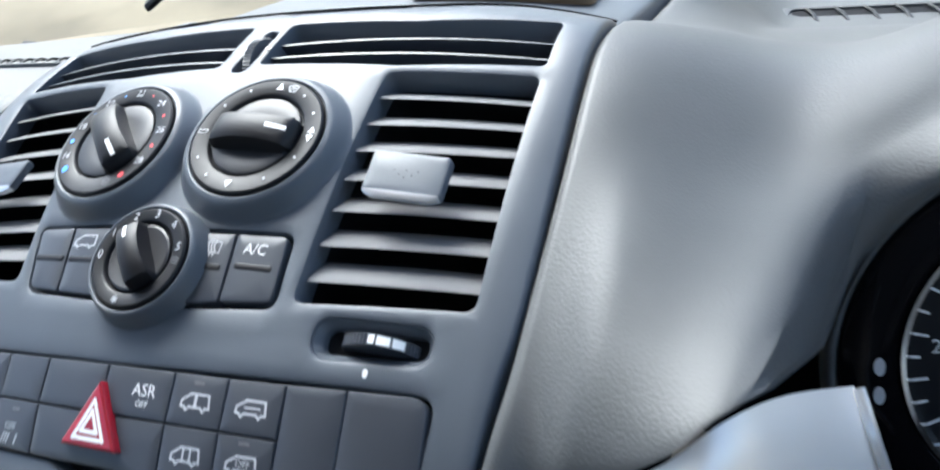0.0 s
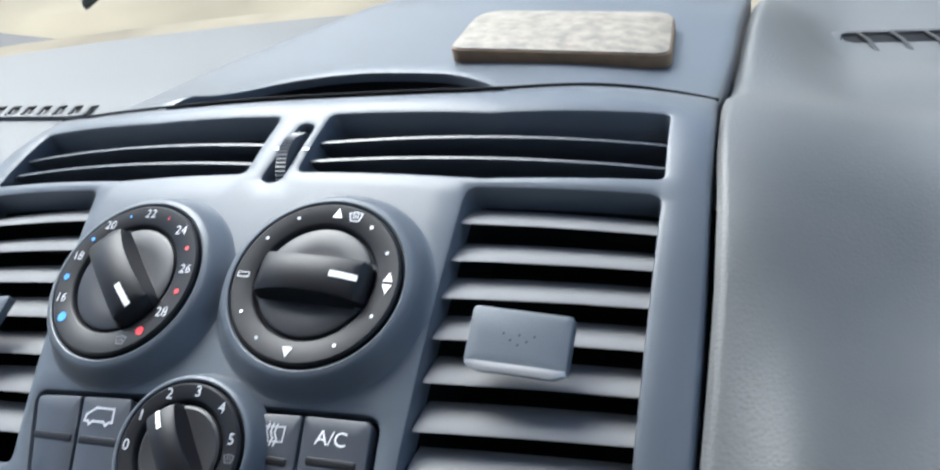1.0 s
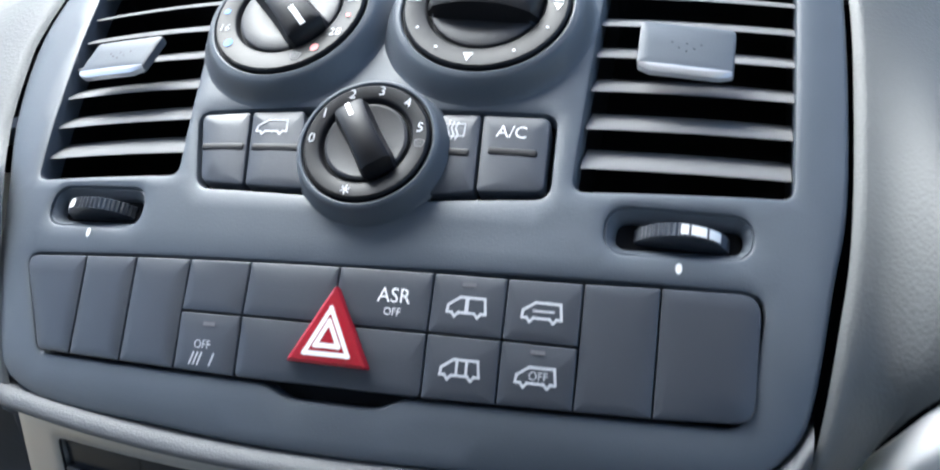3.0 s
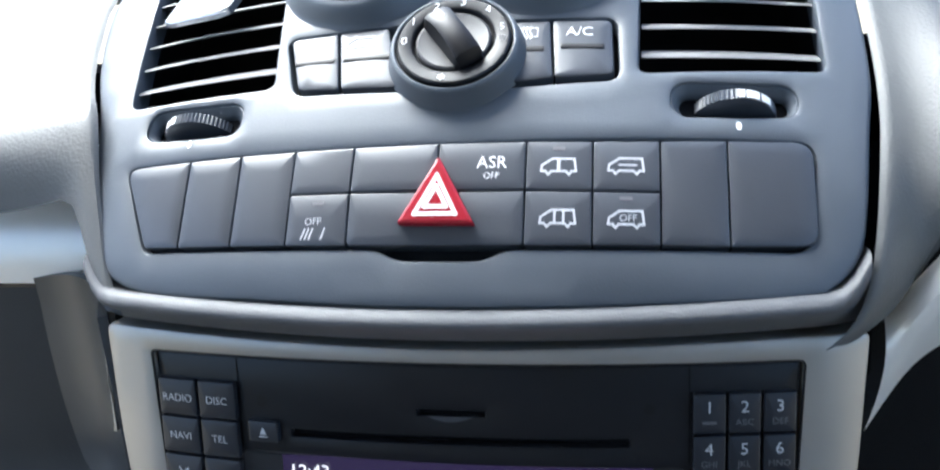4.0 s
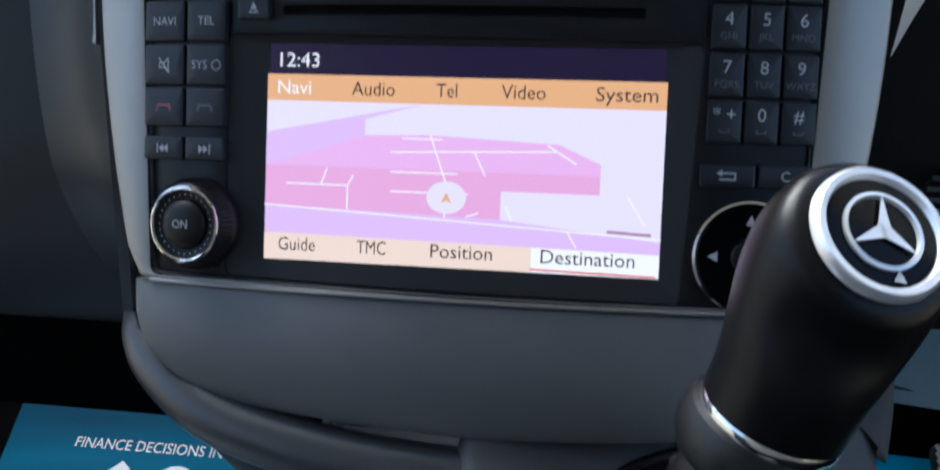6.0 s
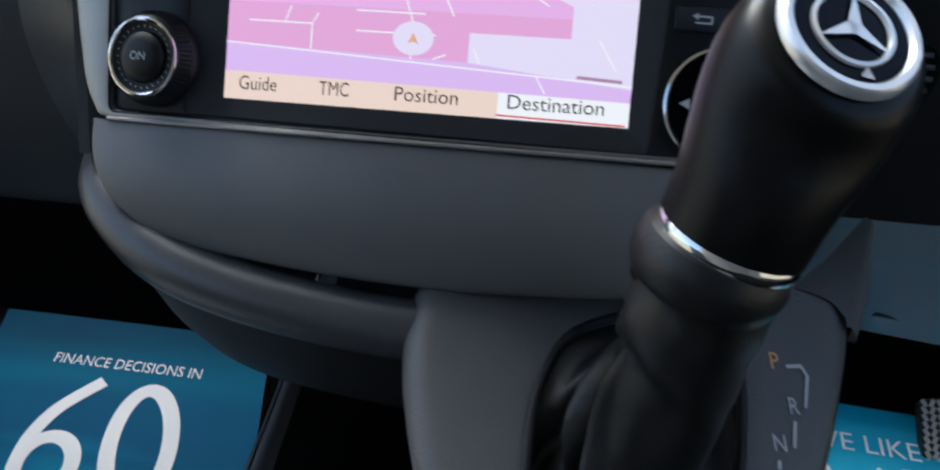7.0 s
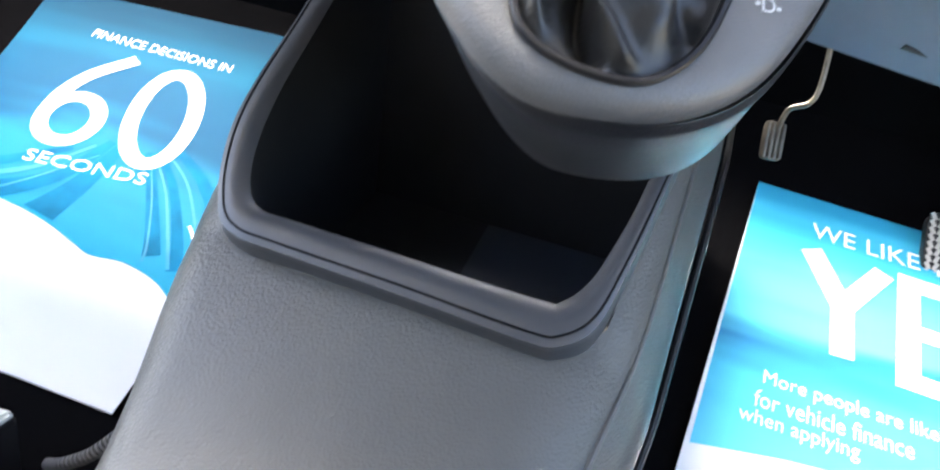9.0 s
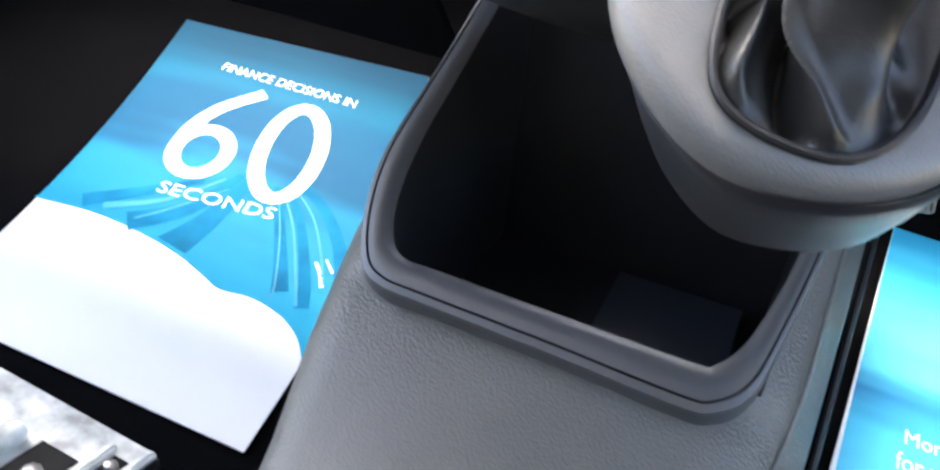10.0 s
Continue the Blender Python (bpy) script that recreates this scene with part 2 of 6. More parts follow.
def prism(fn, loop, h0, h1, bevel=0.0008, step=0.02, bm=None):
    """A key or button: a loop raised from h0 to h1 with a rounded top edge."""
    bm = bm or bmesh.new()
    loop = loop if area2(loop) > 0 else loop[::-1]
    ring = cap(bm, fn, h1, off(loop, -bevel), step=step)[0]
    skirt(bm, fn, ring, loop, [(-bevel * 0.3, h1 - bevel * 0.3), (0, h1 - bevel), (0, h0)])
    return bm


def box_loop(x0, x1, y0, y1, r=0.001, n=3):
    return rounded([(x0, y0), (x1, y0), (x1, y1), (x0, y1)], r, n)


def disc_loop(x, y, r, n=20, ry=None):
    return [(x + r * math.cos(2 * math.pi * i / n), y + (ry or r) * math.sin(2 * math.pi * i / n)) for i in range(n)]


def stroke(points, w):
    """A line of even width as quads, in the plane."""
    out = []
    for a, b in zip(points, points[1:]):
        a, b = Vector(a), Vector(b)
        d = (b - a).normalized() * w / 2
        s = Vector((-d.y, d.x))
        out.append([tuple(a - d + s), tuple(a - d - s), tuple(b + d - s), tuple(b + d + s)])
    return out


def inked(polys, fn, h, thick=0.00015):
    """Flat printed shapes, laid just above a surface."""
    bm = bmesh.new()
    for poly in polys:
        top = [bm.verts.new(fn(p[0], p[1], h + thick)) for p in poly]
        try:
            bm.faces.new(top)
        except ValueError:
            pass
    return bm


def ribbon(points, w, fn, h, closed=False, w2=None, thick=0.00015):
    """One printed stroke with joined corners, of even or tapering width."""
    pts = [Vector(p) for p in points]
    n, rows = len(pts), []
    bm = bmesh.new()
    for i, p in enumerate(pts):
        a = pts[i - 1] if i or closed else pts[0]
        b = pts[(i + 1) % n] if i < n - 1 or closed else pts[-1]
        d = ((p - a).normalized() + (b - p).normalized()).normalized() if (p - a).length and (b - p).length else (b - a).normalized()
        e = (b - p).normalized() if (b - p).length else (p - a).normalized()
        k = (w if w2 is None else w + (w2 - w) * i / (n - 1)) / 2 / max(0.5, abs(d.dot(e)))
        s = Vector((-d.y, d.x)) * k
        rows.append([bm.verts.new(fn(q.x, q.y, h + thick)) for q in (p + s, p - s)])
    for a, b in zip(rows, rows[1:] + (rows[:1] if closed else [])):
        bm.faces.new((a[0], a[1], b[1], b[0]))
    return bm


LETTERS = {}


def letters(text, size):
    """The faces of a word in the built-in font, centred on nought, as loops in the plane."""
    if text not in LETTERS:
        cu = bpy.data.curves.new("word", "FONT")
        cu.body, cu.align_x, cu.align_y, cu.resolution_u = text, "CENTER", "CENTER", 3
        ob = bpy.data.objects.new("word", cu)
        me = bpy.data.meshes.new_from_object(ob)
        LETTERS[text] = [[tuple(me.vertices[i].co.xy) for i in p.vertices] for p in me.polygons]
        bpy.data.meshes.remove(me)
        bpy.data.objects.remove(ob)
        bpy.data.curves.remove(cu)
    return [[(x * size, y * size) for x, y in lp] for lp in LETTERS[text]]


def moved(polys, x=0.0, y=0.0, turn=0.0, sx=1.0, sy=1.0, shear=0.0):
    c, s = math.cos(turn), math.sin(turn)
    return [[(x + c * px * sx - s * py * sy + shear * py, y + s * px * sx + c * py * sy) for px, py in lp] for lp in polys]


def lathe(profile, frame_m, n=48, bm=None, close=True):
    """Turns a profile of (radius, height) round the local z of frame_m."""
    bm = bm or bmesh.new()
    rings = []
    for r, h in profile:
        if r < 1e-6:
            rings.append([bm.verts.new(frame_m @ Vector((0, 0, h)))])
        else:
            rings.append([bm.verts.new(frame_m @ Vector((r * math.cos(2 * math.pi * i / n), r * math.sin(2 * math.pi * i / n), h))) for i in range(n)])
    for a, b in zip(rings, rings[1:]):
        for i in range(n):
            j = (i + 1) % n
            f = [a[i % len(a)], a[j % len(a)], b[j % len(b)], b[i % len(b)]]
            f = list(dict.fromkeys(f))
            if len(f) > 2:
                bm.faces.new(f)
    return bm


def loft(rings, closed=True, caps=(False, False), bm=None):
    """Skins rows of points."""
    bm = bm or bmesh.new()
    vs = [[bm.verts.new(p) for p in r] for r in rings]
    for a, b in zip(vs, vs[1:]):
        n = len(a)
        for i in range(n if closed else n - 1):
            j = (i + 1) % n
            bm.faces.new((a[i], a[j], b[j], b[i]))
    for k, e in zip(caps, (vs[0], vs[-1])):
        if k:
            bm.faces.new(e)
    return bm


def tube(points, r, n=10, bm=None):
    bm = bm or bmesh.new()
    rings = []
    for i, p in enumerate(points):
        d = (Vector(points[min(i + 1, len(points) - 1)]) - Vector(points[max(i - 1, 0)])).normalized()
        u = d.orthogonal().normalized() if not rings else (u - d * u.dot(d)).normalized()
        v = d.cross(u)
        ri = r[i] if isinstance(r, (list, tuple)) else r
        rings.append([Vector(p) + (u * math.cos(2 * math.pi * k / n) + v * math.sin(2 * math.pi * k / n)) * ri for k in range(n)])
    return loft(rings, True, (True, True), bm)


def block(x0, x1, y0, y1, z0, z1, bevel=0.002, m=None):
    bm = bmesh.new()
    bmesh.ops.create_cube(bm, size=1)
    for v in bm.verts:
        v.co = Vector(((x0 + x1) / 2 + v.co.x * (x1 - x0), (y0 + y1) / 2 + v.co.y * (y1 - y0), (z0 + z1) / 2 + v.co.z * (z1 - z0)))
    if bevel:
        bmesh.ops.bevel(bm, geom=bm.edges[:], offset=bevel, segments=2, affect="EDGES")
    if m:
        bm.transform(m)
    return bm


def sheet(fn, u0, u1, v0, v1, nu, nv, thick=0.0):
    """A grid over fn(u, v)."""
    bm = bmesh.new()
    g = [[bm.verts.new(fn(u0 + (u1 - u0) * i / nu, v0 + (v1 - v0) * j / nv)) for i in range(nu + 1)] for j in range(nv + 1)]
    for j in range(nv):
        for i in range(nu):
            bm.faces.new((g[j][i], g[j][i + 1], g[j + 1][i + 1], g[j + 1][i]))
    if thick:
        bmesh.ops.recalc_face_normals(bm, faces=bm.faces[:])
        bmesh.ops.solidify(bm, geom=bm.faces[:], thickness=thick)
    return bm


# ---- the shape of the centre stack ----
RISE = (-87.99, 38.316, -7.3292, 1.1038, 0.7398)


def rise(y):
    return sum(c * y ** (4 - i) for i, c in enumerate(RISE))


def slope(y):
    return sum(c * (4 - i) * y ** (3 - i) for i, c in enumerate(RISE[:4]))


ARC = [(-0.03, 0.0)]
while ARC[-1][0] < 0.25:
    yy = ARC[-1][0]
    ARC.append((yy + 0.001, ARC[-1][1] + 0.001 * math.hypot(1, slope(yy + 0.0005))))
ZERO = next(a for y, a in ARC if y > -0.0005)


def fore(a):
    """How far ahead the upper panel lies at the arc length a."""
    return float(np.interp(a + ZERO, [q[1] for q in ARC], [q[0] for q in ARC]))


def bulge(x):
    return 0.013 * (1 - (x / 0.13) ** 2)


def upper(x, a, h=0.0):
    """A point of the upper centre panel: across, up along it, out of it."""
    y = fore(a)
    n = Vector((0, -slope(y), 1)).normalized()
    return Vector((x, y, rise(y))) + n * (bulge(x) + h)


LEAN = Vector((0, -0.038, -0.121)).normalized()
FACE = Vector((0, LEAN.z, -LEAN.y))


def front(x, s, h=0.0):
    """A point of the radio's front: across, down along it, out of it."""
    return Vector((x, 0, 0.70)) + LEAN * s + FACE * (bulge(x) + h)


def front_up(x, a, h=0.0):
    return front(x, -a, h)


def frame_at(fn, x, a, h=0.0):
    """The local frame of a surface: its x across, its y up, its z outwards."""
    o = fn(x, a, h)
    u = (fn(x + 0.001, a, h) - fn(x - 0.001, a, h)).normalized()
    w = u.cross(fn(x, a + 0.001, h) - fn(x, a - 0.001, h)).normalized()
    v = w.cross(u)
    return Matrix(((u.x, v.x, w.x, o.x), (u.y, v.y, w.y, o.y), (u.z, v.z, w.z, o.z), (0, 0, 0, 1)))


def flat(m):
    """A plane as a surface function, from a frame."""
    return lambda x, y, h=0.0: m @ Vector((x, y, h))

# ---- setting: ground, cabin shell, windscreen ----
whole("ground", sheet(lambda u, v: Vector((u, v, -0.55)), -400, 400, -400, 400, 8, 8), GROUND,
      "dry yellowish ground outside the windscreen", "ground", kind="structure")


def floor_left(y):
    """Height of the passenger footwell's floor: flat, then rising to the toe board."""
    return 0.118 + 0.30 * max(0.0, y + 0.03) ** 1.35 if y < 0.42 else 0.118 + 0.30 * 0.45 ** 1.35 + (y - 0.42) * 0.62


def floor_right(y):
    return 0.085 + 0.22 * max(0.0, y - 0.05) ** 1.2 if y < 0.53 else 0.085 + 0.22 * 0.48 ** 1.2 + (y - 0.53) * 0.8


whole("floor", sheet(lambda x, y: Vector((x, y, floor_left(y))), -0.85, -0.02, -1.4, 0.6, 4, 60, 0.02), CARPET,
      "black carpeted passenger footwell floor rising to the toe board", "floor", kind="structure")
whole("floor_driver", sheet(lambda x, y: Vector((x, y, floor_right(y))), -0.02, 0.85, -1.4, 0.6, 4, 60, 0.02), CARPET,
      "black carpeted driver footwell floor under the pedals", "floor", kind="structure")
whole("wall_bulkhead", block(-0.85, 0.85, 0.6, 0.63, -0.1, 0.62, 0), CARPET, "dark bulkhead behind the footwells", "wall", kind="structure")
# unseen back wall and roof, added to limit and bounce light in the cabin
whole("wall_unseen_back", block(-0.85, 0.85, -1.45, -1.42, 0, 1.65, 0), REAR, "unseen grey wall added behind to limit the light", "wall", kind="structure")
whole("ceiling", block(-0.85, 0.85, -1.45, 0.0, 1.62, 1.65, 0), LINING, "unseen pale fabric headlining", "ceiling", kind="structure")
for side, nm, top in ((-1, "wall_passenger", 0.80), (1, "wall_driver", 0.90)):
    # the doors stand open above their sills, and the rear sides are open above a low wall; unseen, heights set to shape
    # the light
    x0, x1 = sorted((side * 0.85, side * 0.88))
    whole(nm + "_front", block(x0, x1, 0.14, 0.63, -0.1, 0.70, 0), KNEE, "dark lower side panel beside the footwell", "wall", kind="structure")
    whole(nm + "_sill", block(x0, x1, -0.75, 0.14, -0.1, 0.25, 0.004), KNEE, "unseen dark sill, height set for the low side light", "wall", kind="structure")
    whole(nm + "_rear", block(x0, x1, -1.45, -0.75, -0.1, top, 0.004), REAR, "unseen grey low wall, height set to cut side light", "wall", kind="structure")
    for nm2, y0, y1 in (("trim_pillar_front", -0.10, -0.02),):
        whole(nm2, block(*sorted((side * 0.84, side * 0.88)), y0, y1, 0.70, 1.62, 0.005), LINING,
              "pale pillar trim between the windows", "trim", kind="structure")


def screen_point(u, v):
    y = 0.62 + 0.13 * min(1, max(0, (u + 0.1) / 0.3)) - 0.16 * (min(0, u) / 0.85) ** 2 - 0.12 * (max(0, u) / 0.85) ** 2
    return Vector((u, y - 0.62 * v, 0.70 + 0.92 * v))


glass = whole("window_1", sheet(screen_point, -0.85, 0.85, 0, 1, 16, 8), GLASS, "clear curved windscreen above the dashboard", "window", kind="structure")
glass.visible_shadow = False

# ---- dashboard: pads on both sides and the raised centre pod ----
dash = thing("dashboard", (0, 0.3, 0.5), "dark grey grained plastic dashboard with a raised centre pod", "dashboard")


def ease(t):
    t = min(1.0, max(0.0, t))
    return t * t * (3 - 2 * t)


def dash_edge(x):
    """Where the dashboard meets the windscreen."""
    return 0.60 + 0.13 * ease((x + 0.1) / 0.3) - 0.17 * (min(0, x) / 0.85) ** 2 - 0.12 * (max(0, x) / 0.85) ** 2


EDGE_R = ((-0.012, 0.127), (-0.003, 0.1405), (0.03, 0.1475), (0.06, 0.1505), (0.12, 0.1508), (0.16, 0.149), (0.24, 0.1445), (0.5, 0.1425))
EDGE_L = ((-0.012, -0.123), (0.012, -0.1415), (0.05, -0.1535), (0.085, -0.166), (0.12, -0.1740), (0.15, -0.1742), (0.18, -0.167), (0.205, -0.1495), (0.215, -0.157), (0.5, -0.15))


def along(line, x):
    return float(np.interp(x, [p[0] for p in line], [p[1] for p in line]))


def pad_point(line, v):
    t = v * (len(line) - 1)
    i = min(int(t), len(line) - 2)
    return line[i].lerp(line[i + 1], t - i)


smooth_pad_l = smooth_line([(-0.012, 0.715), (0.0, 0.738), (0.035, 0.762), (0.08, 0.784), (0.17, 0.800), (0.30, 0.785), (0.43, 0.752), (0.60, 0.70)], 6)


def left_top(u, v):
    """The passenger side pad: u from the centre panel outwards, v from the silver strip up and forward to the windscreen."""
    p = pad_point(smooth_pad_l, v)
    xe = along(EDGE_L, p.x) - 0.0012
    x = xe + (-0.85 - xe) * u ** 1.6
    near = 1 - ease((xe - x) / 0.07)
    low = 1 - ease((p.x - 0.16) / 0.06)
    edge_z = rise(p.x) + bulge(xe) * 0.9 - 0.0016 * (1 - ease((xe - x) / 0.003))
    z = p.y + (edge_z - p.y) * near * low
    y = p.x if p.x < 0.3 else 0.3 + (p.x - 0.3) / 0.3 * (dash_edge(x) - 0.3)
    w = (1 - ease((p.x + 0.012) / 0.09)) * ease((-0.128 - x) / 0.03)
    return Vector((x, y + w * 0.034, z + w * 0.036))


part("passenger_pad", sheet(left_top, 0, 1, 0, 1, 60, 42), PAD, dash)

smooth_pad_r = smooth_line([(-0.012, 0.715), (0.0, 0.740), (0.03, 0.768), (0.08, 0.796), (0.16, 0.826), (0.22, 0.826), (0.30, 0.788), (0.43, 0.732), (0.60, 0.675)], 6)


SWEEP_Y = ((0.127, -0.008), (0.153, 0.016), (0.206, 0.020), (0.224, 0.032), (0.237, 0.052), (0.251, 0.082))
SWEEP_Z = ((0.127, 0.716), (0.153, 0.712), (0.166, 0.732), (0.177, 0.748), (0.206, 0.769), (0.224, 0.780), (0.237, 0.773), (0.251, 0.752))


def pod(x, y, h=0.0):
    """The raised pod behind the centre panel."""
    d = max(0.0, y - 0.21)
    z = 0.8445 - 0.012 * (1 - math.exp(-d / 0.02)) - 0.15 * d - 0.78 * x * x - 0.5 * max(0, y - 0.36) ** 1.5
    return Vector((x, y, z + h))


def eased(line):
    """A smooth line through the points of a profile."""
    return [(p.x, p.y) for p in smooth_line(line, 6)]


SWEEP_Y, SWEEP_Z, EDGE_R = eased(SWEEP_Y), eased(SWEEP_Z), eased(EDGE_R)


CLUSTER = pose(0.388, 0.165, 0.700, 72, 0, 6)


def lip(x):
    """The upper edge of the instruments' bezel, where the pad ends."""
    lx = min(max(x - 0.3885, -0.1455), 0.051)
    dx = min(0.0, lx + 0.051)
    return CLUSTER @ Vector((lx, math.sqrt(max(0.0, 0.0950 ** 2 - dx * dx)), 0.009))


def right_top(u, v):
    """The driver side pad: it falls away from the centre into the hollow beside the instruments."""
    p = pad_point(smooth_pad_r, v)
    xe = along(EDGE_R, p.x) + 0.0010
    x = xe + (0.85 - xe) * u ** 1.7
    k = x - xe
    keep = 1 - ease((p.x - 0.22) / 0.15)
    low = 1 - ease((p.x - 0.20) / 0.05)
    edge = bulge(xe) * 0.9 * low - 0.0016 * (1 - ease(k / 0.003))
    drop = keep * 0.030 * ease(k / 0.085)
    y = p.x + keep * 0.03 * ease(k / 0.08)
    if p.x > 0.43:
        y = 0.43 + (p.x - 0.43) / 0.17 * (dash_edge(x) - 0.43)
    out = Vector((x, y, p.y - drop + edge))
    if p.x < 0.14:
        # the lower part bows from the silver trim up to the top of the pad
        s = (p.x + 0.012) / 0.152
        hood = ease((x - 0.232) / 0.022)
        foot = Vector((x, along(SWEEP_Y, x), along(SWEEP_Z, x))).lerp(lip(max(x, 0.2445)), hood)
        foot.x = x
        high = Vector((x, 0.14 + 0.03 * ease(k / 0.08), 0.8185 - 0.030 * ease(k / 0.085) + bulge(xe) * 0.9))
        high += Vector((0, 0.055, 0.012)) * ease((x - 0.232) / 0.08)
        mid = Vector((x, foot.y - 0.012 + 0.15 * (high.y - foot.y), foot.z + 0.80 * (high.z - foot.z)))
        mid = mid.lerp(Vector((x, foot.y - 0.004, max(foot.z + 0.012, high.z - 0.004))), hood)
        bow = foot * (1 - s) ** 2 + mid * 2 * s * (1 - s) + high * s * s
        out = out.lerp(bow, ease(k / 0.03))
    else:
        out += Vector((0, 0.055, 0.012)) * ease((x - 0.232) / 0.08) * (1 - ease((p.x - 0.14) / 0.22))
    # beside the pod the pad stays level with it, then falls away
    beside = (1 - ease(k / 0.055)) * ease((p.x - 0.19) / 0.04) * (1 - ease((p.x - 0.46) / 0.10))
    out.z += (max(out.z, pod(xe, out.y).z - 0.004 - 0.004 * (1 - ease(k / 0.006))) - out.z) * beside
    return out


part("driver_pad", sheet(right_top, 0, 1, 0, 1, 80, 48), PAD, dash)


arch = [(p.x, p.y) for p in smooth_line([(-0.083, 0.1985), (-0.072, 0.214), (-0.058, 0.231), (-0.0437, 0.242), (-0.0132, 0.2483), (0.0161, 0.2474), (0.0331, 0.2450), (0.050, 0.2345), (0.0585, 0.222), (0.0614, 0.2105)], 5)]
pod_loop = [(p.x, p.y) for p in smooth_line([(-0.158, 0.2085), (-0.12, 0.2020), (-0.083, 0.1985)], 5)][:-1] + arch + [(p.x, p.y) for p in smooth_line([(0.0614, 0.2105), (0.09, 0.2178), (0.143, 0.2365)], 5)][1:] + [(0.1435, 0.30), (0.1425, 0.40), (0.14, 0.47)]
pod_loop += [(p.x, p.y) for p in smooth_line([(0.05, 0.475), (-0.03, 0.42), (-0.075, 0.35), (-0.12, 0.295), (-0.145, 0.25), (-0.158, 0.2115)], 6)]
slot = [(p.x, p.y) for p in smooth_line([(-0.035, 0.382), (-0.01, 0.40), (0.03, 0.408), (0.06, 0.402), (0.082, 0.388)], 5)]
part("pod_cover", plate(pod, dense(pod_loop, 0.01), [dense(slot, 0.006)], rim=0.0020, depth=0.035, edge=0.05, step=0.009), PANEL, dash)
# near-black lining and floors put the trays' inner shade into the colour
lined = smooth_line([(p[0] * 0.985 - 0.0002, p[1] - 0.0015) for p in arch], 2)
part("tray_shade", loft([[pod(p.x, p.y, h) for p in lined] for h in (-0.0045, -0.036)], False), DARK, dash)
part("tray_floor", sheet(lambda x, y: pod(x, y, -0.035), -0.10, 0.09, 0.185, 0.26, 10, 6), DARK, dash)
part("rear_tray_floor", sheet(lambda x, y: pod(x, y, -0.034), -0.06, 0.10, 0.37, 0.42, 10, 4), DARK, dash)


def grille(fn, label, n, x0, x1, y0, y1):
    g = thing("demister_vent", fn((x0 + x1) / 2, (y0 + y1) / 2, 0), label, "air vent", "demister vents")
    part("vent_frame", plate(fn, box_loop(x0 - 0.012, x1, y0 - 0.004, y1 + 0.004, 0.008), [box_loop(x0, x1 - 0.004, y0, y1, 0.004)], h=0.0030, depth=0.008, edge=0.012, rim=0.002), PAD, g)
    # flat dark sheet on the uncut pad, in place of a shaded opening
    part("duct", sheet(lambda x, y: fn(x, y, 0.0010), x0 - 0.004, x1, y0 - 0.002, y1 + 0.002, 6, 2), DARK, g)
    for i in range(n):
        x = x0 + (x1 - x0) * (i + 0.5) / n
        b = bmesh.new()
        pts = [fn(x + (y1 - y0) * 0.35 * t, y0 + (y1 - y0) * (1 - t), 0.0042 - 0.004 * abs(t - 0.5)) for t in (0, .25, .5, .75, 1)]
        tube(pts, 0.0011, 6, b)
        part("slat", b, RADIO, g)


grille(lambda x, y, h=0: Vector((x, y, 0.7240 - 0.08 * (y - 0.46) + h)), "dark slatted demister vent in the driver side pad", 9, 0.193, 0.36, 0.446, 0.478)
grille(lambda x, y, h=0: Vector((x, y, 0.7875 - 0.32 * (y - 0.28) + h)), "dark slatted demister vent in the passenger side pad", 12, -0.34, -0.205, 0.276, 0.296)

# card lying on the pod
card = thing("card", pod(0.075, 0.275), "beige rounded card with brown edge lying on the dashboard pod", "card")
card_loop = rounded([(0.0255, 0.2605), (0.1205, 0.2745), (0.1145, 0.334), (0.0215, 0.318)], [0.008, 0.010, 0.010, 0.014])
part("card_body", plate(pod, card_loop, h=0.0065, rim=0.0006, edge=0.0062), WOOD, card)
part("card_face", prism(pod, off(card_loop, -0.0008), 0.0065, 0.0073, 0.0003), CARD, card, "pale beige printed face")

# ---- silver strips and lower dash ----
part("passenger_trim", sheet(lambda x, v: Vector((x, 0.074 + 0.040 * v - 0.010 * math.sin(math.pi * v) - 0.10 * min(0, x + 0.3) ** 2, 0.686 + 0.056 * v)), -0.148, -0.85, 0, 1, 20, 6, 0.006), LIT_SILVER, dash, "satin silver trim strip")
part("trim_return", plate(front_up, rounded([(-0.1545, 0.012), (-0.1505, 0.012), (-0.1500, -0.036), (-0.1512, -0.040), (-0.1530, 0.0)], 0.001), h=-0.006, edge=0.02), SILVER, dash)


def knee_l(x, v):
    near = max(0.0, 1 - (-0.227 - x) / 0.3)
    return Vector((x + 0.04 * min(1.5, (1.25 * v) ** 2) * near, 0.080 - 0.02 * math.sin(math.pi * v) + 0.20 * max(0.0, v - 0.30) ** 1.5, 0.680 - 0.30 * v))


part("passenger_knee_panel", sheet(knee_l, -0.227, -0.85, 0, 0.68, 24, 18, 0.008), GLOVE, dash)
# an added black sheet stands in for the shade below the glovebox
part("under_shade", sheet(lambda x, v: knee_l(x, v) + Vector((0, 0.003, 0)), -0.227, -0.85, 0.67, 1.20, 24, 14, 0.006), CARPET, dash, "black sheet standing in for the shade under the glovebox")


